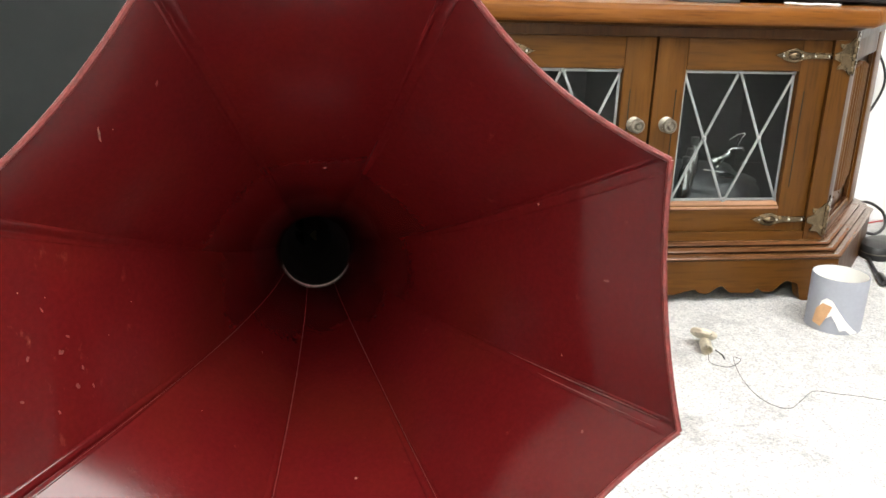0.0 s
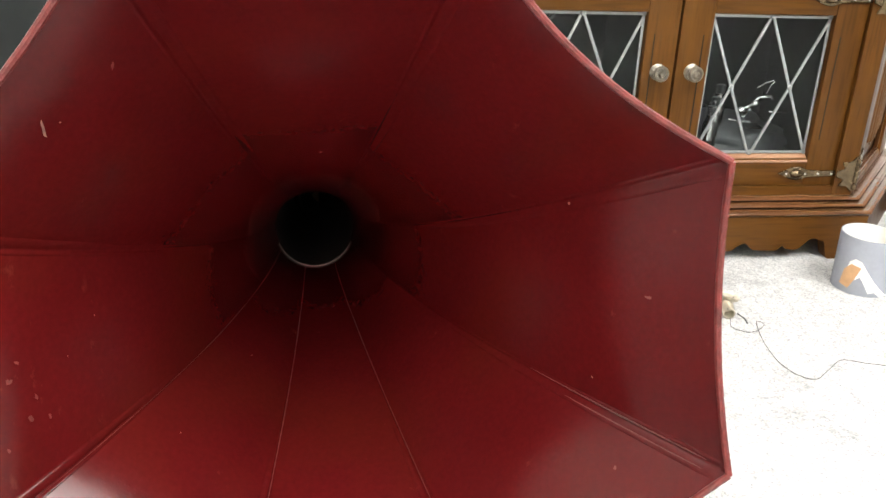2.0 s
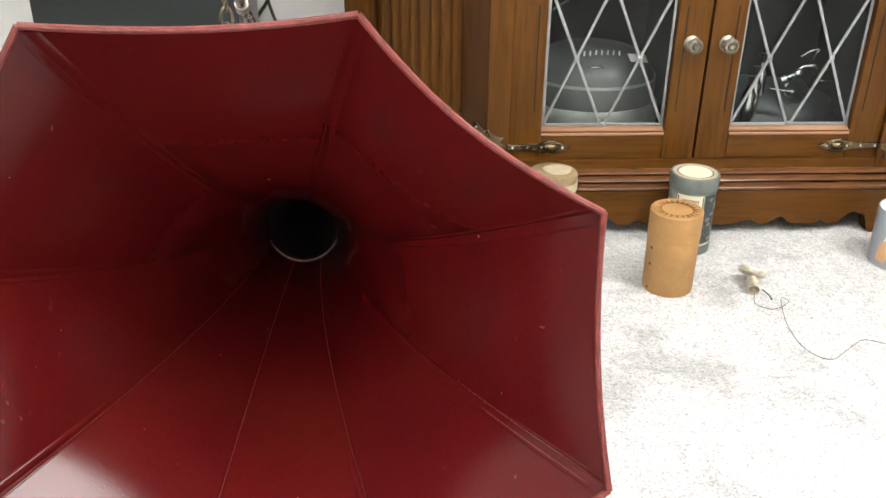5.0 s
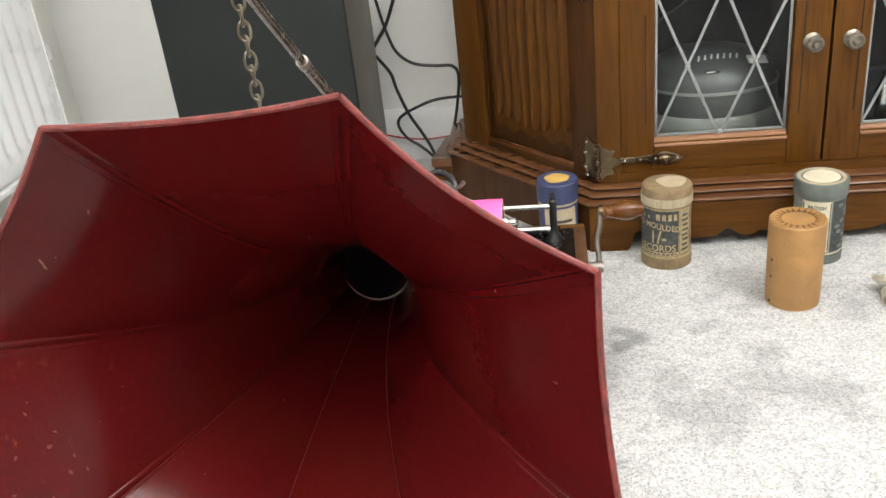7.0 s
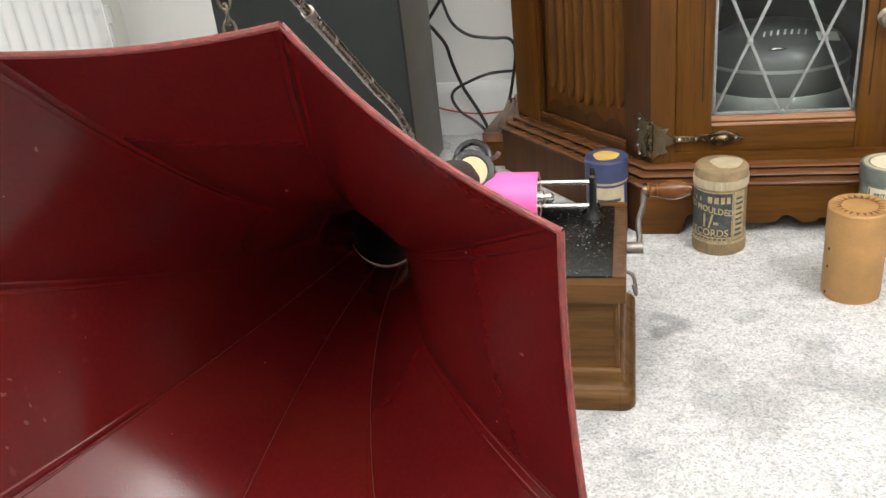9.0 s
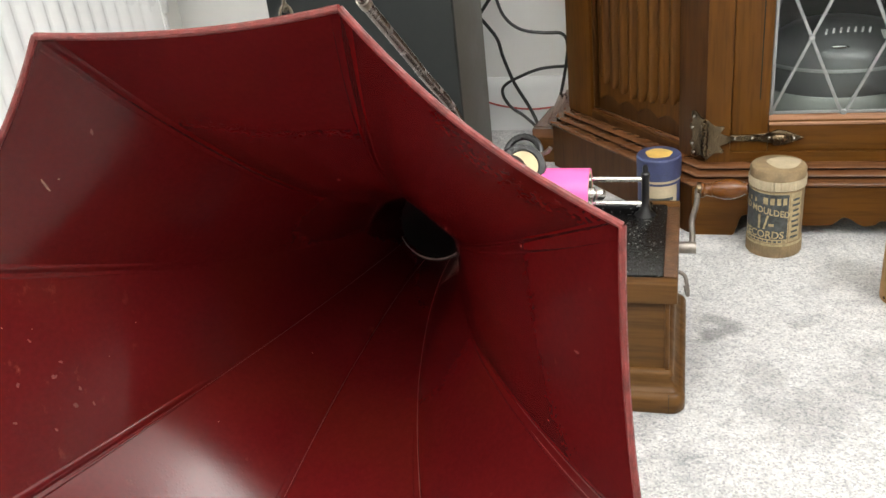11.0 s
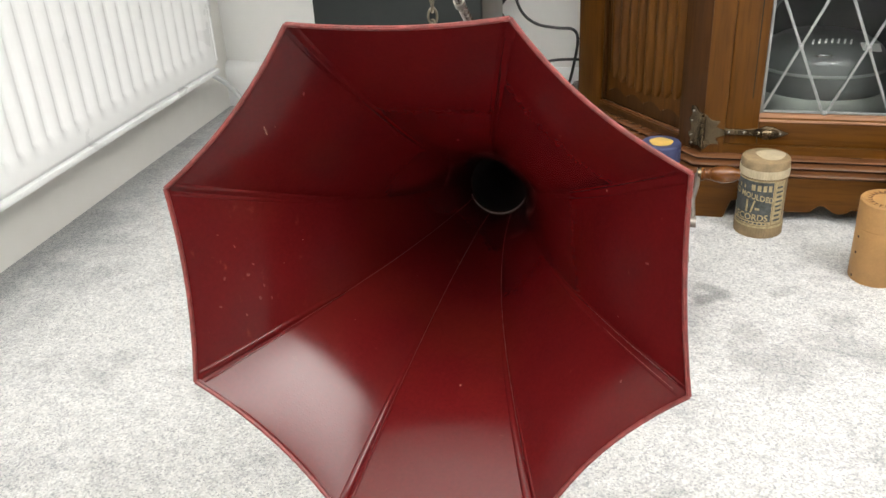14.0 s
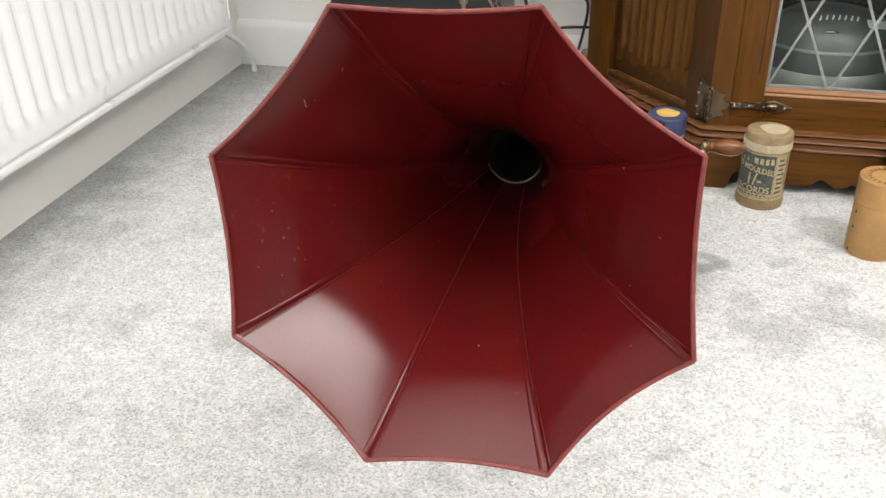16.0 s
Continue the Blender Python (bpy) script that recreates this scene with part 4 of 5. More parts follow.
    part("diaphragm", lathe(B(), [(0, 0.0092), (0.0165, 0.0092)], axis_m((0.041, 1.006, 0.228), (0.35, -0.72, 0.6)), 24), M_CREAM, t, "cream diaphragm")
    part("thumbscrew", tube(B(), [(0.055, 1.02, 0.236), (0.068, 1.018, 0.242), (0.072, 1.017, 0.247)], 0.0026, 8), M_OLDSTEEL, t)
    part("clamp_ring", tube(B(), [Vector((0.041, 1.012, 0.238)) + Vector((0.019 * math.cos(q), 0.012 * math.sin(q) + 0.01, 0.016 * math.sin(q))) for q in [i * math.pi / 10 for i in range(21)]], 0.004, 8, False), M_BLACK, t)
    # crank on the right flank
    hub = Vector((0.207, 1.018, 0.128))
    cr = part("crank", tube(B(), smooth_path([hub + Vector((0.012, 0.0, 0)), hub + Vector((0.016, 0.012, 0.004)), hub + Vector((0.015, 0.035, 0.016)), hub + Vector((0.020, 0.066, 0.022)), hub + Vector((0.021, 0.090, 0.030))]), 0.0034, 10), M_OLDSTEEL, t, "tarnished steel crank arm")
    part("hub", tube(B(), [hub - Vector((0.008, 0, 0)), hub + Vector((0.020, 0, 0))], 0.0068, 14), M_OLDSTEEL, cr)
    part("ferrule", lathe(B(), [(0, -0.001), (0.0090, -0.001), (0.0093, 0.0), (0.0093, 0.0035), (0.0088, 0.004)], axis_m(hub + Vector((0.0215, 0.090, 0.030)), (1, 0.03, 0.02)), 20), M_BRASS, cr)
    part("handle", lathe(B(), [(0, 0), (0.0075, 0), (0.0088, 0.003), (0.0095, 0.0065), (0.0074, 0.0085), (0.0070, 0.0115), (0.0086, 0.0150), (0.0080, 0.0165), (0.0102, 0.022), (0.0122, 0.030), (0.0124, 0.037), (0.0108, 0.045), (0.0082, 0.0505), (0.0074, 0.054), (0, 0.055)], axis_m(hub + Vector((0.0215, 0.090, 0.030)), (1, 0.03, 0.02)), 24), M_HANDLE, cr, "turned beech crank handle")
    part("hook", tube(B(), smooth_path([(0.199, 0.985, 0.118), (0.214, 0.982, 0.114), (0.218, 0.976, 0.104), (0.219, 0.966, 0.098), (0.218, 0.960, 0.104), (0.216, 0.963, 0.111)]), 0.0022, 8), M_OLDSTEEL, t, "small steel hook")
    # the crane that carries the horn
    crane_top = Vector((0.012, 0.520, 0.604))
    path = smooth_path([(0.025, 0.885, 0.012), (0.025, 0.880, 0.10), (0.022, 0.876, 0.24), (0.018, 0.850, 0.335), (0.010, 0.780, 0.402), (0.004, 0.687, 0.478)], 8)
    part("crane_rod", tube(B(), path, 0.0042, 12), M_BRONZED, t, "curved steel crane rod")
    part("crane_rod", tube(B(), smooth_path([(0.004, 0.687, 0.478), (0.007, 0.600, 0.536), (0.010, 0.545, 0.575), (0.014, 0.526, 0.597), (0.019, 0.520, 0.603), (0.025, 0.520, 0.601)]), 0.0034, 12), M_BRONZED, t, "steel crane rod")
    part("ferrule", tube(B(), [(0.0037, 0.692, 0.4745), (0.0043, 0.684, 0.480)], 0.0047, 14), M_OLDSTEEL, t)
    part("crane_bracket", box(B(), 0.010, 0.040, 0.879, 0.893, 0.004, 0.026, 0.002), M_OLDSTEEL, t)


phonograph()


def cylinder_record():
    m = axis_m((0.008, 1.008, 0.196), (1, 0, 0))
    t = thing("record_cylinder", (0.06, 1.008, 0.168), "hot pink plastic cylinder record on the mandrel", "record")
    part("shell", lathe(B(), [(0.0236, 0), (0.0285, 0), (0.0288, 0.001), (0.0288, 0.1055), (0.0283, 0.1065), (0.0262, 0.1065)], m, 48), M_PINK, t)
    part("core", lathe(B(), [(0.0262, 0.1060), (0.0236, 0.1065), (0.0236, 0.002)], m, 48), M_CREAM, t, "cream inner core")


cylinder_record()


def chain():
    top, bot = Vector((0.025, 0.520, 0.598)), EYE_POINT + Vector((0, 0, 0.010))
    t = thing("chain", bot, "tarnished steel link chain hanging from the crane", "chain")
    L = (top - bot).length
    n = int(L / 0.0074)
    d = (top - bot).normalized()
    for i in range(n + 1):
        c = bot + d * (L * i / n)
        m = axis_m(c, d, 90 * (i % 2) + 25)
        ring = []
        for k in range(17):
            a = 2 * math.pi * k / 16
            ring.append(m @ Vector((0.0030 * math.cos(a), 0.0007 * math.sin(2 * a), 0.0053 * math.sin(a))))
        part("link", tube(B(), ring, 0.00082, 6, False), M_CHAIN, t)


chain()


# ---- record tubs and paper cup on the carpet ----
def cyl_patch(bm, r, a0, a1, z0, z1, n=14, outline=None):
    """A thin curved label; outline gives (angle fraction, height fraction) points instead of a rectangle."""
    if outline:
        vs = [bm.verts.new((r * math.cos(a0 + (a1 - a0) * u), r * math.sin(a0 + (a1 - a0) * u), z0 + (z1 - z0) * v)) for u, v in outline]
        c = bm.verts.new((r * math.cos((a0 + a1) / 2), r * math.sin((a0 + a1) / 2), z0 + (z1 - z0) * sum(v for u, v in outline) / len(outline)))
        for i in range(len(vs)):
            bm.faces.new((vs[i], vs[(i + 1) % len(vs)], c))
        return bm
    lo, hi = [], []
    for i in range(n + 1):
        a = a0 + (a1 - a0) * i / n
        lo.append(bm.verts.new((r * math.cos(a), r * math.sin(a), z0)))
        hi.append(bm.verts.new((r * math.cos(a), r * math.sin(a), z1)))
    for i in range(n):
        bm.faces.new((lo[i], lo[i + 1], hi[i + 1], hi[i]))
    return bm


def lettering(text, size, r, ang, z, wide=1.0, arc=0.0, lean=0.0):
    """Raised letters bent round an upright cylinder; ang is where their middle faces."""
    cu = bpy.data.curves.new("lettering", "FONT")
    cu.body, cu.size, cu.align_x, cu.offset, cu.resolution_u = text, size, "CENTER", size * 0.022, 3
    ob = new("lettering", cu)
    bpy.context.view_layer.update()
    me = bpy.data.meshes.new_from_object(ob.evaluated_get(bpy.context.evaluated_depsgraph_get()))
    bpy.data.objects.remove(ob)
    bm = B()
    bm.from_mesh(me)
    bmesh.ops.subdivide_edges(bm, edges=[e for e in bm.edges if e.calc_length() > size * 0.4], cuts=2)
    bmesh.ops.triangulate(bm, faces=bm.faces)
    for v in bm.verts:
        x, y = v.co.x * wide, v.co.y
        a = ang + x / r
        zz = z + y + lean * x - arc * x * x / r
        v.co = (r * math.cos(a), r * math.sin(a), zz)
    return bm


def fluted(bm, r, depth, n, z0, z1):
    """A band of fine upright pleats."""
    lo, hi = [], []
    for i in range(2 * n):
        a = math.pi * i / n
        q = r + (depth if i % 2 else 0)
        lo.append(bm.verts.new((q * math.cos(a), q * math.sin(a), z0)))
        hi.append(bm.verts.new((q * math.cos(a), q * math.sin(a), z1)))
    k = len(lo)
    for i in range(k):
        bm.faces.new((lo[i], lo[(i + 1) % k], hi[(i + 1) % k], hi[i]))
    return bm


M_TUBTAN = plain("aged_tan_card", (0.262, 0.186, 0.100), 0.7, 0, 0.28, 45, 0.2, 250)
M_TUBPALE = plain("pale_worn_card", (0.48, 0.40, 0.27), 0.65, 0, 0.15, 60)
M_LABELD = plain("slate_blue_label", (0.060, 0.068, 0.068), 0.6, 0, 0.55, 160)
M_NAVY = plain("navy_label_panel", (0.025, 0.036, 0.07), 0.55, 0, 0.25, 60)
M_GOLD = plain("pale_gold_print", (0.42, 0.335, 0.185), 0.6, 0, 0.35, 160)
M_KRAFT = plain("brown_kraft_board", (0.40, 0.216, 0.078), 0.62, 0, 0.14, 35, 0.12, 300)
M_KRAFTD = plain("brown_kraft_shadow_cut", (0.15, 0.065, 0.02), 0.7, 0, 0.1, 40)
M_GREEN = plain("grey_green_lid_card", (0.13, 0.15, 0.135), 0.6, 0, 0.2, 60)
M_GREENL = plain("grey_green_label", (0.20, 0.22, 0.19), 0.65, 0, 0.25, 80)
M_CREAMD = plain("cream_paper_disc", (0.68, 0.62, 0.47), 0.7, 0, 0.12, 70)
M_BLUE = plain("royal_blue_card", (0.045, 0.056, 0.135), 0.6, 0, 0.25, 60, 0.1, 250)
M_YELLOW = plain("mustard_paper_disc", (0.62, 0.40, 0.10), 0.7, 0, 0.15, 60)
M_CUPG = plain("grey_blue_paper", (0.33, 0.35, 0.40), 0.6, 0, 0.08, 18, 0.05, 200)
M_CUPW = plain("white_paper", (0.82, 0.81, 0.78), 0.7, 0, 0.04, 30)
M_TORN = plain("torn_tan_card", (0.62, 0.36, 0.18), 0.75, 0, 0.12, 50)
TUBS = "record tubs by the cabinet"


def tub_bell():
    c = pose(0.333, 1.275, 0) @ Matrix.Diagonal((1, 1, 1.07, 1))
    t = thing("record_tub", (0.333, 1.275, 0), "tan card record tub with slate-blue printed label", "record tub", TUBS)
    R = 0.0348
    body = part("body", lathe(B(), [(0, 0.0), (R - 0.001, 0.0), (R, 0.001), (R, 0.090), (0, 0.090)], c, 48), M_TUBTAN, t)
    part("pleated_foot", at(fluted(B(), R + 0.0004, 0.0010, 56, 0.0005, 0.0165), c), M_TUBTAN, body)
    part("foot_band", lathe(B(), [(R + 0.0012, 0.0165), (R + 0.0012, 0.0195), (R, 0.0195)], c, 48), M_GOLD, body)
    lid = part("lid", lathe(B(), [(R, 0.091), (R + 0.0006, 0.091), (R + 0.0008, 0.112), (R - 0.001, 0.1145), (R - 0.004, 0.1152), (0, 0.1148)], c, 48), M_TUBTAN, t, "tan card lid with a worn top")
    part("pleats", at(fluted(B(), R + 0.0009, 0.0009, 56, 0.0912, 0.1035), c), M_TUBPALE, lid)
    blot = [(0.62 + 0.36 * math.cos(a) * (1 + 0.12 * math.sin(3 * a)), 0.5 + 0.5 * math.sin(a)) for a in [i * math.pi / 12 for i in range(24)]]
    bm = B()
    bm.faces.new([bm.verts.new((-0.029 + 0.058 * u, -0.019 + 0.043 * v, 0.1156)) for u, v in blot])
    part("worn_patch", at(bm, c), M_TUBPALE, lid)
    mid = RAD(-119)
    part("label", at(cyl_patch(B(), R + 0.0005, mid - RAD(62), mid + RAD(52), 0.0205, 0.0885), c), M_GOLD, body)
    part("label_field", at(cyl_patch(B(), R + 0.0008, mid - RAD(60), mid + RAD(50), 0.0265, 0.0870), c), M_LABELD, body, "slate-blue printed field")
    fr = [(0.0, 0.22), (0.55, 0.16), (0.86, 0.0), (1.0, 0.10), (1.0, 0.98), (0.6, 1.0), (0.3, 0.97), (0.0, 0.92)]
    part("label_field", at(cyl_patch(B(), R + 0.0010, mid - RAD(58), mid + RAD(49), 0.055, 0.086, outline=fr), c), M_NAVY, body, "navy banner")
    for i, (da, w) in enumerate(((-34, 6.0), (-20, 6.0), (4, 13.0), (18, 12.0), (31, 11.0), (43, 11.0))):
        h0, h1 = (0.0745, 0.0800) if i < 2 else (0.0735, 0.0825)
        part("print_bar", at(cyl_patch(B(), R + 0.0014, mid + RAD(da - w * 0.5), mid + RAD(da + w * 0.22), h0, h1, 3), c), M_GOLD, body)
    part("lettering", at(lettering("GOLD MOULDED", 0.0118, R + 0.0014, mid - RAD(14), 0.0622, 0.92, 0.05, -0.10), c), M_GOLD, body)
    part("lettering", at(lettering("1/-", 0.026, R + 0.0016, mid + RAD(2), 0.0405, 0.9), c), M_GOLD, body)
    part("lettering", at(lettering("RECORDS", 0.0138, R + 0.0014, mid - RAD(4), 0.0280, 0.98), c), M_GOLD, body)
    for k in range(9):
        part("print_bar", at(cyl_patch(B(), R + 0.0009, mid - RAD(48 - 10 * k), mid - RAD(41 - 10 * k), 0.0222, 0.0245, 3), c), M_LABELD, body)
    part("side_label", at(cyl_patch(B(), R + 0.0006, mid + RAD(54), mid + RAD(84), 0.022, 0.088), c), M_GOLD, body)
    for k in range(8):
        part("print_bar", at(cyl_patch(B(), R + 0.0010, mid + RAD(58 + (k % 3)), mid + RAD(79 - 3 * (k % 2)), 0.027 + 0.0072 * k, 0.030 + 0.0072 * k, 4), c), M_LABELD, body)


def tub_kraft():
    c = pose(0.480, 1.143, 0) @ Matrix.Diagonal((1, 1, 1.09, 1))
    t = thing("record_tub", (0.480, 1.143, 0), "plain brown kraft-board record tub with a toothed lid", "record tub", TUBS)
    R = 0.0347
    body = part("body", lathe(B(), [(0, 0), (R - 0.002, 0), (R - 0.0008, 0.0012), (R - 0.0012, 0.0035), (R - 0.0004, 0.005), (R, 0.074), (0, 0.074)], c, 56), M_KRAFT, t)
    lid = part("lid", lathe(B(), [(R, 0.0743), (R + 0.0005, 0.0745), (R + 0.0006, 0.108), (R - 0.0008, 0.1095), (R - 0.003, 0.1095), (R - 0.0035, 0.1082), (0, 0.1085)], c, 56), M_KRAFT, t)
    n = 22
    for k in range(n):
        a = 2 * math.pi * k / n
        bm = B()
        q = [(R - 0.0036, a - math.pi / n * 0.92), (R - 0.0036, a + math.pi / n * 0.92), (R - 0.0135, a)]
        prism(bm, [(r * math.cos(g), r * math.sin(g)) for r, g in q], 0.1083, 0.1096)
        part("tooth", at(bm, c), M_KRAFT, lid)
    # darker ring paints the shade in the notches between teeth
    bm = lathe(B(), [(R - 0.0036, 0.1087), (R - 0.0142, 0.1087)], c, 56)
    part("shadow_ring", bm, M_KRAFTD, lid, "shade between the folded teeth, painted as a darker ring")
    for z in (0.007, 0.040, 0.062):
        part("nail_hole", lathe(B(), [(0, 0.0006), (0.0016, 0.0004), (0.0019, 0)], c @ axis_m((R * math.cos(RAD(-158)), R * math.sin(RAD(-158)), z), (math.cos(RAD(-158)), math.sin(RAD(-158)), 0)), 10), M_HOLE, body)


def tub_green():
    c = pose(0.5435, 1.270, 0) @ Matrix.Diagonal((1, 1, 1.05, 1))
    t = thing("record_tub", (0.5435, 1.270, 0), "grey-green record tub with ornate printed label", "record tub", TUBS)
    R = 0.0338
    body = part("body", lathe(B(), [(0, 0), (R, 0.0), (R, 0.094), (0, 0.094)], c, 48), M_GREENL, t)
    part("foot", lathe(B(), [(R + 0.0005, 0.0), (R + 0.0012, 0.0), (R + 0.0012, 0.0125), (R, 0.0125)], c, 48), M_GREEN, body)
    lid = part("lid", lathe(B(), [(R, 0.0945), (R + 0.0020, 0.0945), (R + 0.0024, 0.1135), (R + 0.001, 0.1155), (0, 0.1155)], c, 48), M_GREEN, t)
    part("paper_disc", lathe(B(), [(R * 0.72, 0.1155), (R * 0.71, 0.1160), (0, 0.1161)], c, 40), M_CREAMD, lid, "cream paper disc on the lid")
    part("rim_ring", lathe(B(), [(R * 0.95, 0.1155), (R * 0.945, 0.1159), (R * 0.80, 0.1159), (R * 0.795, 0.1155)], c, 40), M_TUBPALE, lid)
    f = RAD(-108)
    part("label", at(cyl_patch(B(), R + 0.0005, f - RAD(38), f + RAD(30), 0.018, 0.0915), c), M_CREAMD, body, "cream label panel")
    part("label_border", at(cyl_patch(B(), R + 0.0008, f - RAD(36), f - RAD(33), 0.020, 0.0895, 3), c), M_LABELD, body)
    part("label_border", at(cyl_patch(B(), R + 0.0008, f + RAD(26), f + RAD(28.5), 0.020, 0.0895, 3), c), M_LABELD, body)
    part("lettering", at(lettering("BRITISH", 0.0072, R + 0.0010, f - RAD(3), 0.0805, 1.0), c), M_LABELD, body)
    for k in range(6):
        w = (20, 24, 15, 22, 18, 23)[k]
        part("print_bar", at(cyl_patch(B(), R + 0.0009, f - RAD(w + 3), f + RAD(w - 5), 0.071 - 0.009 * k, 0.0755 - 0.009 * k - (0.0015 if k % 2 else 0), 6), c), M_LABELD, body)
    part("side_label", at(cyl_patch(B(), R + 0.0006, f + RAD(33), f + RAD(92), 0.018, 0.0915), c), M_LABELD, body)
    for k in range(9):
        g = f + RAD(62 + 15 * math.sin(k * 1.25))
        part("ornament", lathe(B(), [(0, 0.0006), (0.0045, 0.0003), (0.005, 0)], c @ axis_m(((R + 0.0007) * math.cos(g), (R + 0.0007) * math.sin(g), 0.024 + 0.0075 * k), (math.cos(g), math.sin(g), 0)) @ Matrix.Diagonal((1, 0.6, 1, 1)), 10), M_GREENL, body)
    part("band", lathe(B(), [(R + 0.0009, 0.0145), (R + 0.0009, 0.0165)], c, 48), M_CREAMD, body)


def tub_blue():
    c = pose(0.1775, 1.325, 0) @ Matrix.Diagonal((1, 1, 1.035, 1))
    t = thing("record_tub", (0.1775, 1.325, 0), "royal blue record tub with mustard disc on the lid", "record tub", TUBS)
    R = 0.0295
    body = part("body", lathe(B(), [(0, 0), (R, 0.0), (R, 0.088), (0, 0.088)], c, 44), M_BLUE, t)
    lid = part("lid", lathe(B(), [(R, 0.0855), (R + 0.0016, 0.0855), (R + 0.0018, 0.1135), (R, 0.1155), (0, 0.1155)], c, 44), M_BLUE, t)
    blot = [(0.0185 * math.cos(a) * (1 + 0.06 * math.sin(5 * a)), 0.0185 * math.sin(a) * (1 + 0.05 * math.cos(3 * a))) for a in [i * math.pi / 14 for i in range(28)]]
    part("paper_disc", at(prism(B(), blot, 0.1155, 0.1161), c), M_YELLOW, lid, "mustard paper disc")
    f = RAD(-88)
    part("label", at(cyl_patch(B(), R + 0.0005, f - RAD(45), f + RAD(55), 0.012, 0.078), c), M_TUBPALE, body, "pale label panel")
    for k in range(2, 5):
        part("print_bar", at(cyl_patch(B(), R + 0.0009, f - RAD(35 - 2 * k), f + RAD(40 - 3 * (k % 2)), 0.018 + 0.0095 * k, 0.0225 + 0.0095 * k, 6), c), M_LABELD, body)
    part("band", lathe(B(), [(R + 0.0008, 0.0815), (R + 0.0008, 0.0848)], c, 44), M_TUBPALE, body)


tub_bell()
tub_kraft()
tub_green()
tub_blue()


def paper_cup():
    c = pose(0.846, 1.208, 0)
    t = thing("paper_tube", (0.846, 1.208, 0), "open grey-blue paper tube with torn label and white inside", "paper tube")
    R, h = 0.0415, 0.086
    body = part("wall", lathe(B(), [(R - 0.0015, 0.0008), (R, 0.0), (R + 0.001, h - 0.0015), (R + 0.0006, h), (R - 0.0010, h)], c, 56), M_CUPG, t)
    part("lining", lathe(B(), [(R - 0.0011, h - 0.0001), (R - 0.0016, h - 0.003), (R - 0.0024, 0.001), (0, 0.001)], c, 56), M_CUPW, t, "white paper lining")
    tear = [(0.05, 0.30), (0.14, 0.88), (0.24, 1.0), (0.36, 0.96), (0.50, 0.70), (0.66, 0.42), (0.86, 0.16), (1.0, 0.03), (0.82, 0.0), (0.70, 0.14), (0.58, 0.10), (0.47, 0.36), (0.38, 0.52), (0.30, 0.42), (0.20, 0.30), (0.10, 0.22)]
    a0, a1 = RAD(-168), RAD(-66)
    bm = B()
    vs = [bm.verts.new(((R + 0.0017) * math.cos(a0 + (a1 - a0) * u), (R + 0.0017) * math.sin(a0 + (a1 - a0) * u), 0.001 + 0.055 * v)) for u, v in tear]
    top = vs[:8]
    low = vs[8:][::-1]
    for i in range(7):
        bm.faces.new((top[i], top[i + 1], low[min(i + 1, 7)], low[i]) if low[i] is not low[min(i + 1, 7)] else (top[i], top[i + 1], low[i]))
    part("torn_label", at(bm, c), M_CUPW, body, "torn white label remnant")
    flap = [(0.0, 0.1), (0.12, 0.72), (0.45, 1.0), (0.95, 0.93), (0.75, 0.45), (0.5, 0.0)]
    part("torn_label", at(cyl_patch(B(), R + 0.0024, RAD(-166), RAD(-128), 0.009, 0.047, outline=flap), c), M_TORN, body, "torn tan card flap")


paper_cup()


def loose_reproducer():
    t = thing("loose_reproducer", (0.60, 1.14, 0), "small nickel reproducer lying on the carpet", "reproducer")
    d = Vector((0.22, 0.30, 0.55)).normalized()
    m = axis_m((0.600, 1.146, 0.018), d)
    part("disc", lathe(B(), [(0, -0.004), (0.013, -0.004), (0.0185, -0.001), (0.020, 0.003), (0.0185, 0.006), (0.016, 0.0065), (0.014, 0.0055), (0, 0.0075)], m, 32), M_NICKEL, t)
    m2 = axis_m((0.5985, 1.138, 0.0140), (-0.22, -0.92, -0.18))
    part("neck", lathe(B(), [(0, 0), (0.0055, 0), (0.0055, 0.006), (0.0085, 0.007), (0.0085, 0.026), (0.0072, 0.0262), (0.0072, 0.012), (0, 0.012)], m2, 24), M_NICKEL, t, "open nickel neck")
    part("rivet", lathe(B(), [(0.0022, 0.006), (0.002, 0.0085), (0, 0.009)], m @ pose(0.008, -0.004, 0), 10), M_BLACK, t)
    part("stylus_bar", tube(B(), [(0.604, 1.112, 0.010), (0.611, 1.103, 0.006), (0.614, 1.098, 0.001)], 0.0009, 6), M_BLACK, t)


loose_reproducer()


def cable(name, pts, r, mat, label, group="loose cables"):
    t = thing(name, pts[0], label, "cable", group)
    part("lead", tube(B(), smooth_path(pts, 6), r, 8), mat, t)
    return t


w = cable("thin_wire", [(0.592, 1.108, 0.006), (0.587, 1.088, 0.002), (0.603, 1.073, 0.002), (0.622, 1.080, 0.002), (0.634, 1.092, 0.003), (0.626, 1.098, 0.004), (0.616, 1.066, 0.002), (0.609, 1.034, 0.002),
                        (0.606, 0.995, 0.002), (0.613, 0.965, 0.002), (0.632, 0.952, 0.002), (0.660, 0.972, 0.002), (0.690, 0.994, 0.002), (0.715, 0.985, 0.002), (0.745, 0.974, 0.002), (0.79, 0.952, 0.002)], 0.00042, M_BLACKP, "fine dark wire curling over the carpet")
K = "black cable hanging against the white wall"
cable("cable", [(-0.10, 1.752, 0.35), (-0.128, 1.750, 0.285), (-0.148, 1.745, 0.255), (-0.165, 1.740, 0.233)], 0.0034, M_BLACKP, K)
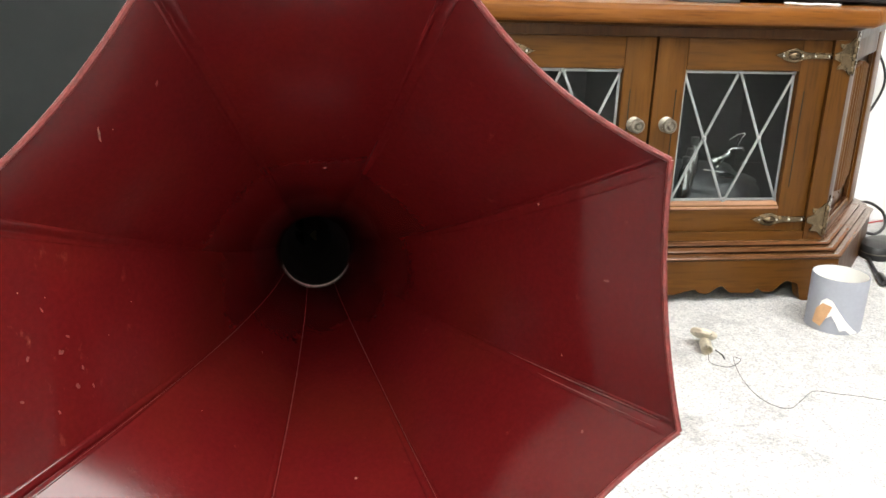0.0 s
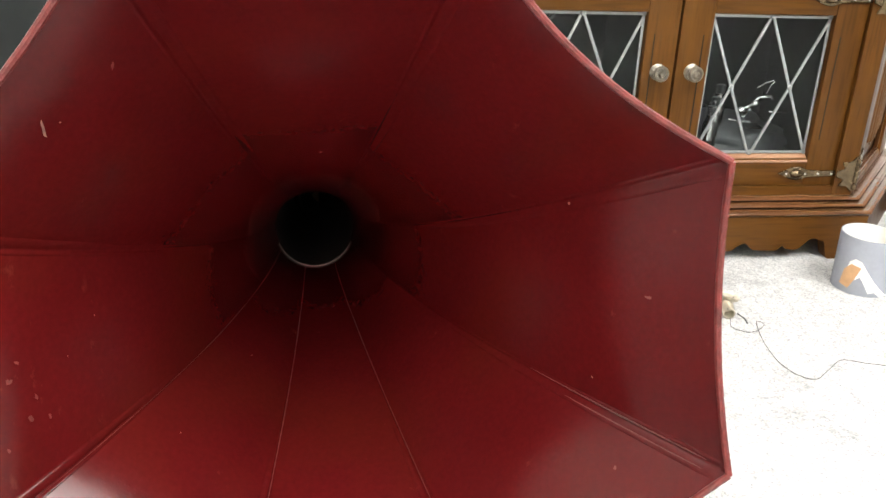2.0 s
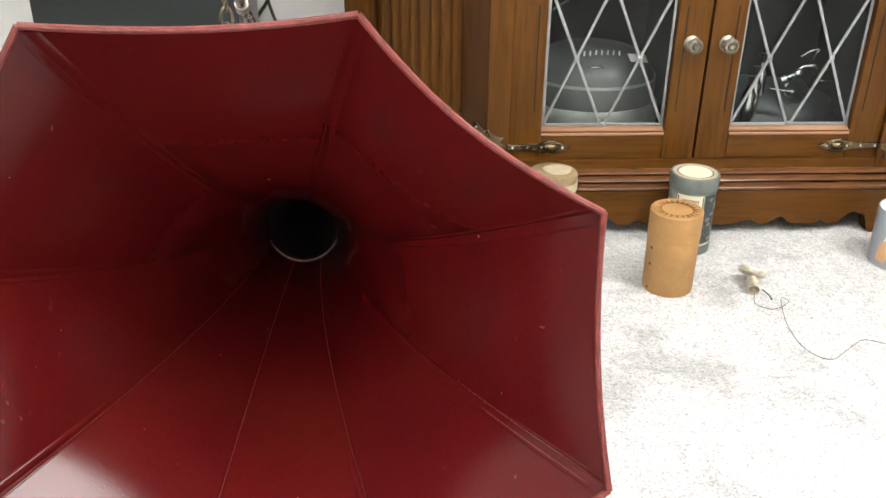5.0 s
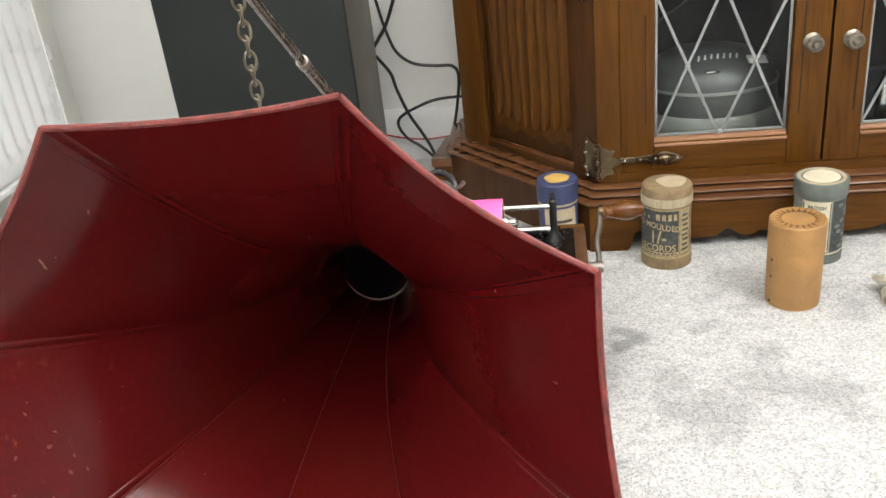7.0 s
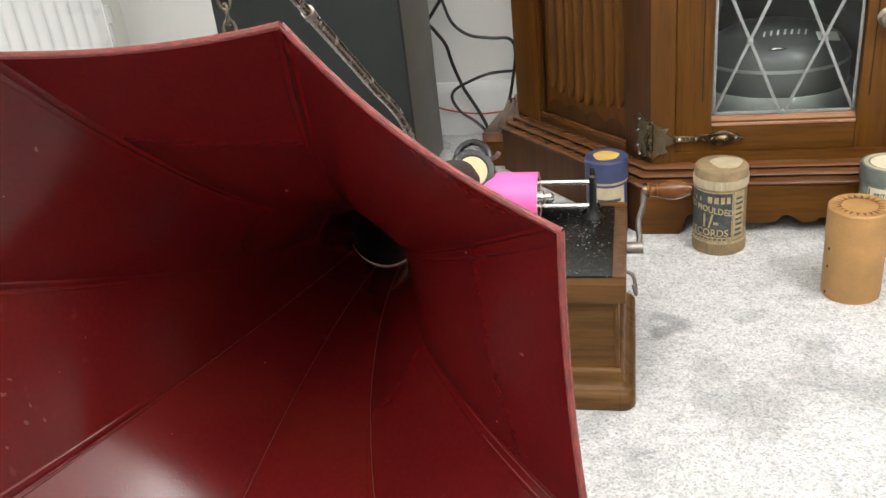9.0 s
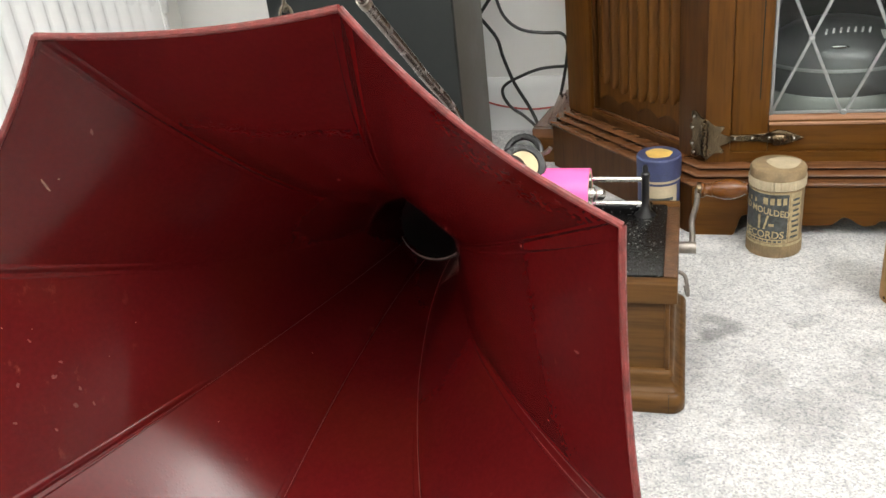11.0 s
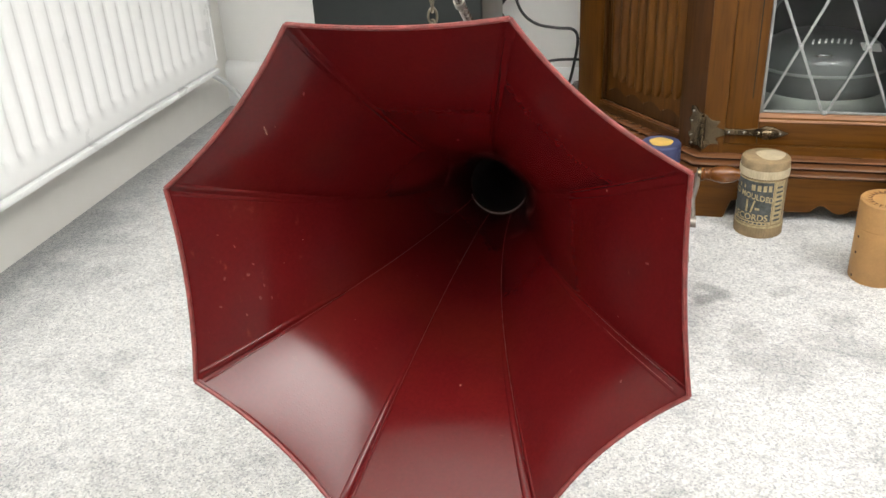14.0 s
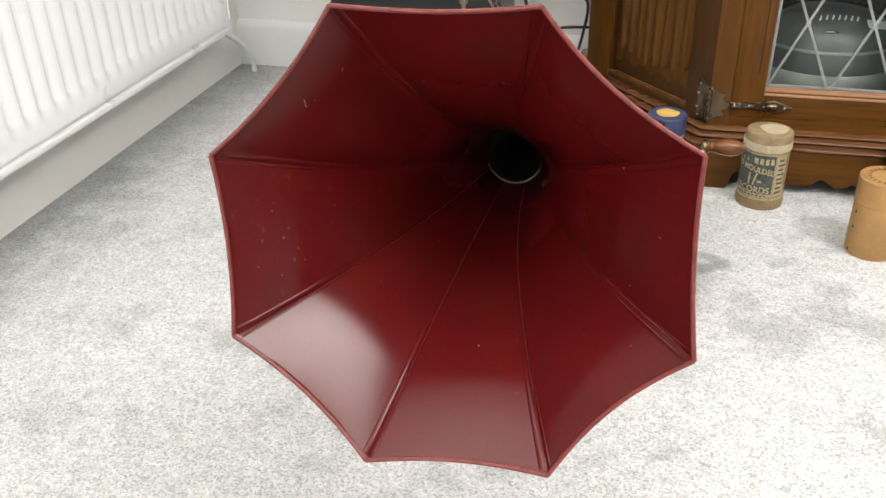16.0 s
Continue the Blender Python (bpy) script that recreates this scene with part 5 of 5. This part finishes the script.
cable("cable", [(-0.165, 1.736, 0.238), (-0.150, 1.745, 0.215), (-0.132, 1.745, 0.188), (-0.124, 1.745, 0.155), (-0.106, 1.745, 0.104), (-0.082, 1.740, 0.063), (-0.064, 1.730, 0.030), (-0.060, 1.725, 0.004)], 0.0034, M_BLACKP, K)
cable("cable", [(-0.145, 1.755, 0.33), (-0.132, 1.748, 0.274), (-0.115, 1.74, 0.231), (-0.085, 1.74, 0.206), (-0.043, 1.74, 0.198), (-0.010, 1.74, 0.195), (0.0, 1.74, 0.172), (-0.008, 1.74, 0.118), (-0.018, 1.738, 0.074), (-0.026, 1.735, 0.037), (-0.03, 1.735, 0.004)], 0.0030, M_BLACKP, K)
cable("cable", [(0.02, 1.756, 0.130), (-0.047, 1.738, 0.132), (-0.092, 1.735, 0.118), (-0.122, 1.735, 0.102), (-0.127, 1.733, 0.084), (-0.112, 1.730, 0.060), (-0.088, 1.728, 0.043), (-0.066, 1.725, 0.022), (-0.056, 1.722, 0.004)], 0.0030, M_BLACKP, K)
cable("cable", [(-0.185, 1.757, 0.070), (-0.136, 1.757, 0.054), (-0.079, 1.757, 0.046), (-0.03, 1.755, 0.050), (0.0, 1.757, 0.05)], 0.0019, M_RED, "thin red wire along the skirting board")
K2 = "black cable coiled on the carpet beside the cabinet"
cable("cable", [(1.17, 1.70, 0.004), (1.20, 1.745, 0.03), (1.25, 1.755, 0.045), (1.28, 1.735, 0.03), (1.268, 1.70, 0.012), (1.235, 1.665, 0.006), (1.20, 1.645, 0.006), (1.188, 1.675, 0.012), (1.21, 1.72, 0.03)], 0.0032, M_BLACKP, K2)
pl = cable("cable", [(1.20, 1.75, 0.05), (1.197, 1.71, 0.015), (1.165, 1.63, 0.006), (1.126, 1.556, 0.005), (1.090, 1.48, 0.005), (1.066, 1.428, 0.006), (1.052, 1.395, 0.007)], 0.0034, M_BLACKP, K2)
part("plug", tube(B(), [(1.057, 1.405, 0.0075), (1.052, 1.393, 0.0078), (1.042, 1.368, 0.0078), (1.038, 1.359, 0.0078)], lambda f: 0.0075 if 0.2 < f < 0.9 else 0.005, 10), M_BLACKP, pl, "moulded black plug")
cable("cable", [(1.205, 1.765, 0.42), (1.222, 1.766, 0.372), (1.243, 1.766, 0.335), (1.249, 1.766, 0.300), (1.236, 1.766, 0.262), (1.215, 1.764, 0.236), (1.16, 1.76, 0.215)], 0.0028, M_BLACKP, K)
cable("cable", [(1.19, 1.695, 0.004), (1.23, 1.712, 0.008), (1.29, 1.733, 0.008), (1.36, 1.75, 0.006)], 0.0018, M_RED, "thin red wire on the carpet")


def adaptor():
    t = thing("power_adaptor", (1.135, 1.53, 0), "black rounded plastic power adaptor on the carpet", "power adaptor")
    m = pose(1.15, 1.535, 0, 0, 0, 35)
    part("body", lathe(B(), [(0, 0), (0.95, 0.0), (1.0, 0.15), (1.0, 0.55), (0.9, 0.85), (0.6, 1.0), (0, 1.03)], m @ Matrix.Diagonal((0.062, 0.040, 0.030, 1)), 36), M_BLACKP, t)
    part("seam", lathe(B(), [(1.004, 0.40), (1.006, 0.44), (1.004, 0.48)], m @ Matrix.Diagonal((0.062, 0.040, 0.030, 1)), 36), M_GREYSIDE, t)


adaptor()

# ---- inside and on the cabinet ----
M_GREYPL = plain("mid_grey_plastic", (0.078, 0.084, 0.085), 0.38, 0, 0.1, 30)
M_TRAY = plain("grey_green_tray", (0.22, 0.235, 0.22), 0.4, 0, 0.1, 30)
M_DKGREY = plain("dark_grey_cloth", (0.045, 0.05, 0.055), 0.6, 0, 0.3, 40, 0.3, 120)
M_CHROME = plain("bright_chrome", (0.5, 0.51, 0.52), 0.08, 1.0, 0.05, 40)


def grey_player():
    t = thing("tabletop_device", (0.425, 1.50, 0.117), "grey plastic domed device with vent slots in the cabinet", "device")
    m = pose(0.425, 1.505, 0.117) @ Matrix.Diagonal((0.108, 0.098, 1, 1))
    dome = [(0.975, 0.090), (0.95, 0.101), (0.85, 0.117), (0.62, 0.132), (0.3, 0.140), (0, 0.142)]

    def dome_z(x, y):
        r = math.hypot((x - 0.425) / 0.108, (y - 1.505) / 0.098)
        for (a, p), (b, q) in zip(dome, dome[1:]):
            if r >= b:
                return 0.117 + p + (q - p) * (r - a) / (b - a)
        return 0.259
    part("base", lathe(B(), [(0, 0), (0.97, 0), (1.0, 0.006), (1.0, 0.082), (0.985, 0.088), (0, 0.088)], m, 48), M_GREYPL, t)
    part("rim", lathe(B(), [(1.0, 0.0865), (1.007, 0.089), (1.0, 0.0915), (0.98, 0.091)], m, 48), M_LEAD, t, "pale rim line")
    lid = part("lid", lathe(B(), dome, m, 48), M_GREYPL, t)
    for i in range(7):
        x, y = 0.402 + 0.0095 * i, 1.452 + 0.0006 * i
        part("vent_slot", box(B(), -0.0014, 0.0014, -0.0055, 0.0055, -0.001, 0.0012, 0.0004, pose(x, y, dome_z(x, y) + 0.001, 20, 0, -14)), M_WHITE, lid)
    part("tray", lathe(B(), [(0, 0.0), (1.06, 0.0), (1.08, 0.004), (1.075, 0.046), (1.03, 0.052), (1.005, 0.052)], m, 48), M_TRAY, t, "pale grey-green tray")
    part("badge", box(B(), -0.016, 0.016, -0.008, 0.008, -0.001, 0.001, 0.0005, pose(0.490, 1.458, dome_z(0.490, 1.458) + 0.003, 34, 8, 18)), M_WHITE, lid, "white blank badge")
    part("handle", tube(B(), smooth_path([(0.402, 1.430, 0.2315), (0.412, 1.424, 0.236), (0.425, 1.424, 0.236), (0.433, 1.430, 0.2315)]), 0.0022, 8), M_CHROME, lid)


grey_player()


def crumpled(name, c, sx, sy, sz, mat, label, cat, seed):
    bm = B()
    bmesh.ops.create_icosphere(bm, subdivisions=4, radius=1.0)
    for v in bm.verts:
        n = noise.noise(v.co * 2.2 + Vector((seed, 0, 0))) * 0.22 + noise.noise(v.co * 6 + Vector((0, seed, 0))) * 0.07
        p = v.co * (1 + n)
        v.co = (c[0] + p.x * sx, c[1] + p.y * sy, c[2] + max(-0.02, p.z + 0.55) * sz)
    return solid(name, bm, mat, label, cat, smooth=60)


crumpled("folded_cloth", (0.73, 1.52, 0.119), 0.115, 0.10, 0.045, M_DKGREY, "dark grey folded cloth lying in the cabinet", "cloth", 3.1)
cable("cable", [(0.352, 1.56, 0.118), (0.345, 1.565, 0.22), (0.352, 1.555, 0.285), (0.385, 1.545, 0.315), (0.425, 1.54, 0.345), (0.44, 1.55, 0.385)], 0.0022, M_GREYPL, "grey cable rising behind the device in the cabinet", "cabinet cables")


def chrome_bits():
    t = thing("chrome_fitting", (0.742, 1.45, 0.18), "small bright chrome nozzle lying on the dark cloth", "fitting")
    part("body", lathe(B(), [(0, 0), (0.008, 0.002), (0.009, 0.012), (0.005, 0.016), (0.005, 0.028), (0.0085, 0.033), (0.0085, 0.041), (0.005, 0.046), (0, 0.047)], axis_m((0.726, 1.450, 0.207), (1.0, -0.1, 0.55)) @ Matrix.Scale(0.8, 4), 18), M_CHROME, t)
    part("spout", tube(B(), [(0.748, 1.447, 0.223), (0.757, 1.446, 0.232), (0.776, 1.443, 0.234), (0.780, 1.443, 0.229)], 0.0026, 10), M_CHROME, t)
    part("edge_plate", box(B(), -0.017, 0.017, -0.010, 0.010, -0.001, 0.001, 0.0005, pose(0.748, 1.440, 0.186, 12, 6, 8)), M_CHROME, t)
    for x, z, dx, dz, r in ((0.768, 0.255, 0.012, 0.010, 0.0014), (0.778, 0.251, 0.004, 0.016, 0.0012), (0.744, 0.208, 0.004, 0.012, 0.003), (0.800, 0.206, 0.016, 0.001, 0.0014), (0.733, 0.190, 0.018, -0.002, 0.0016)):
        part("rod", tube(B(), [(x - dx, 1.456, z - dz), (x, 1.452, z), (x + dx, 1.450, z + 0.4 * dz)], r, 8), M_CHROME, t)
    for x, y, h in ((0.668, 1.425, 0.075), (0.683, 1.445, 0.085), (0.700, 1.47, 0.10)):
        b = thing("chrome_bottle", (x, y, 0.117), "small chrome-topped bottle standing in the cabinet", "bottle", "bottles in the cabinet")
        part("body", lathe(B(), [(0, 0), (0.010, 0), (0.0105, 0.002), (0.0105, h), (0.006, h + 0.010), (0.005, h + 0.018), (0, h + 0.018)], pose(x, y, 0.117), 20), M_CHROME, b)
        part("cap", lathe(B(), [(0.0055, 0), (0.0068, 0.001), (0.0068, 0.014), (0, 0.015)], pose(x, y, 0.117 + h + 0.016), 16), M_BLACKP, b)


chrome_bits()


def top_things():
    t = thing("media_box", (0.93, 1.52, 0.476), "flat black media box standing on the cabinet top", "media box")
    part("body", box(B(), 0.735, 1.10, 1.43, 1.66, 0.482, 0.530, 0.003), M_BLACKP, t)
    part("front_strip", box(B(), 0.745, 1.09, 1.4275, 1.4305, 0.488, 0.500, 0.001), M_SLATE, t)
    for x in (0.76, 1.07):
        for y in (1.45, 1.64):
            part("foot", lathe(B(), [(0, 0), (0.010, 0), (0.011, 0.0065), (0, 0.0065)], pose(x, y, 0.4757), 14), M_BLACKP, t)
    s = thing("remote_tray", (0.66, 1.43, 0.476), "small silver plastic tray standing on the cabinet top", "tray")
    part("body", box(B(), 0.612, 0.715, 1.40, 1.46, 0.4762, 0.492, 0.003), M_GREYPL, s)
    part("lip", box(B(), 0.616, 0.711, 1.404, 1.456, 0.4923, 0.496, 0.0015), M_WHITE, s)
    cable("cable", [(0.87, 1.37, 0.479), (0.84, 1.39, 0.479), (0.815, 1.37, 0.479), (0.79, 1.40, 0.479)], 0.0022, M_WHITE, "short white cable on the cabinet top", "cabinet top cables")


top_things()
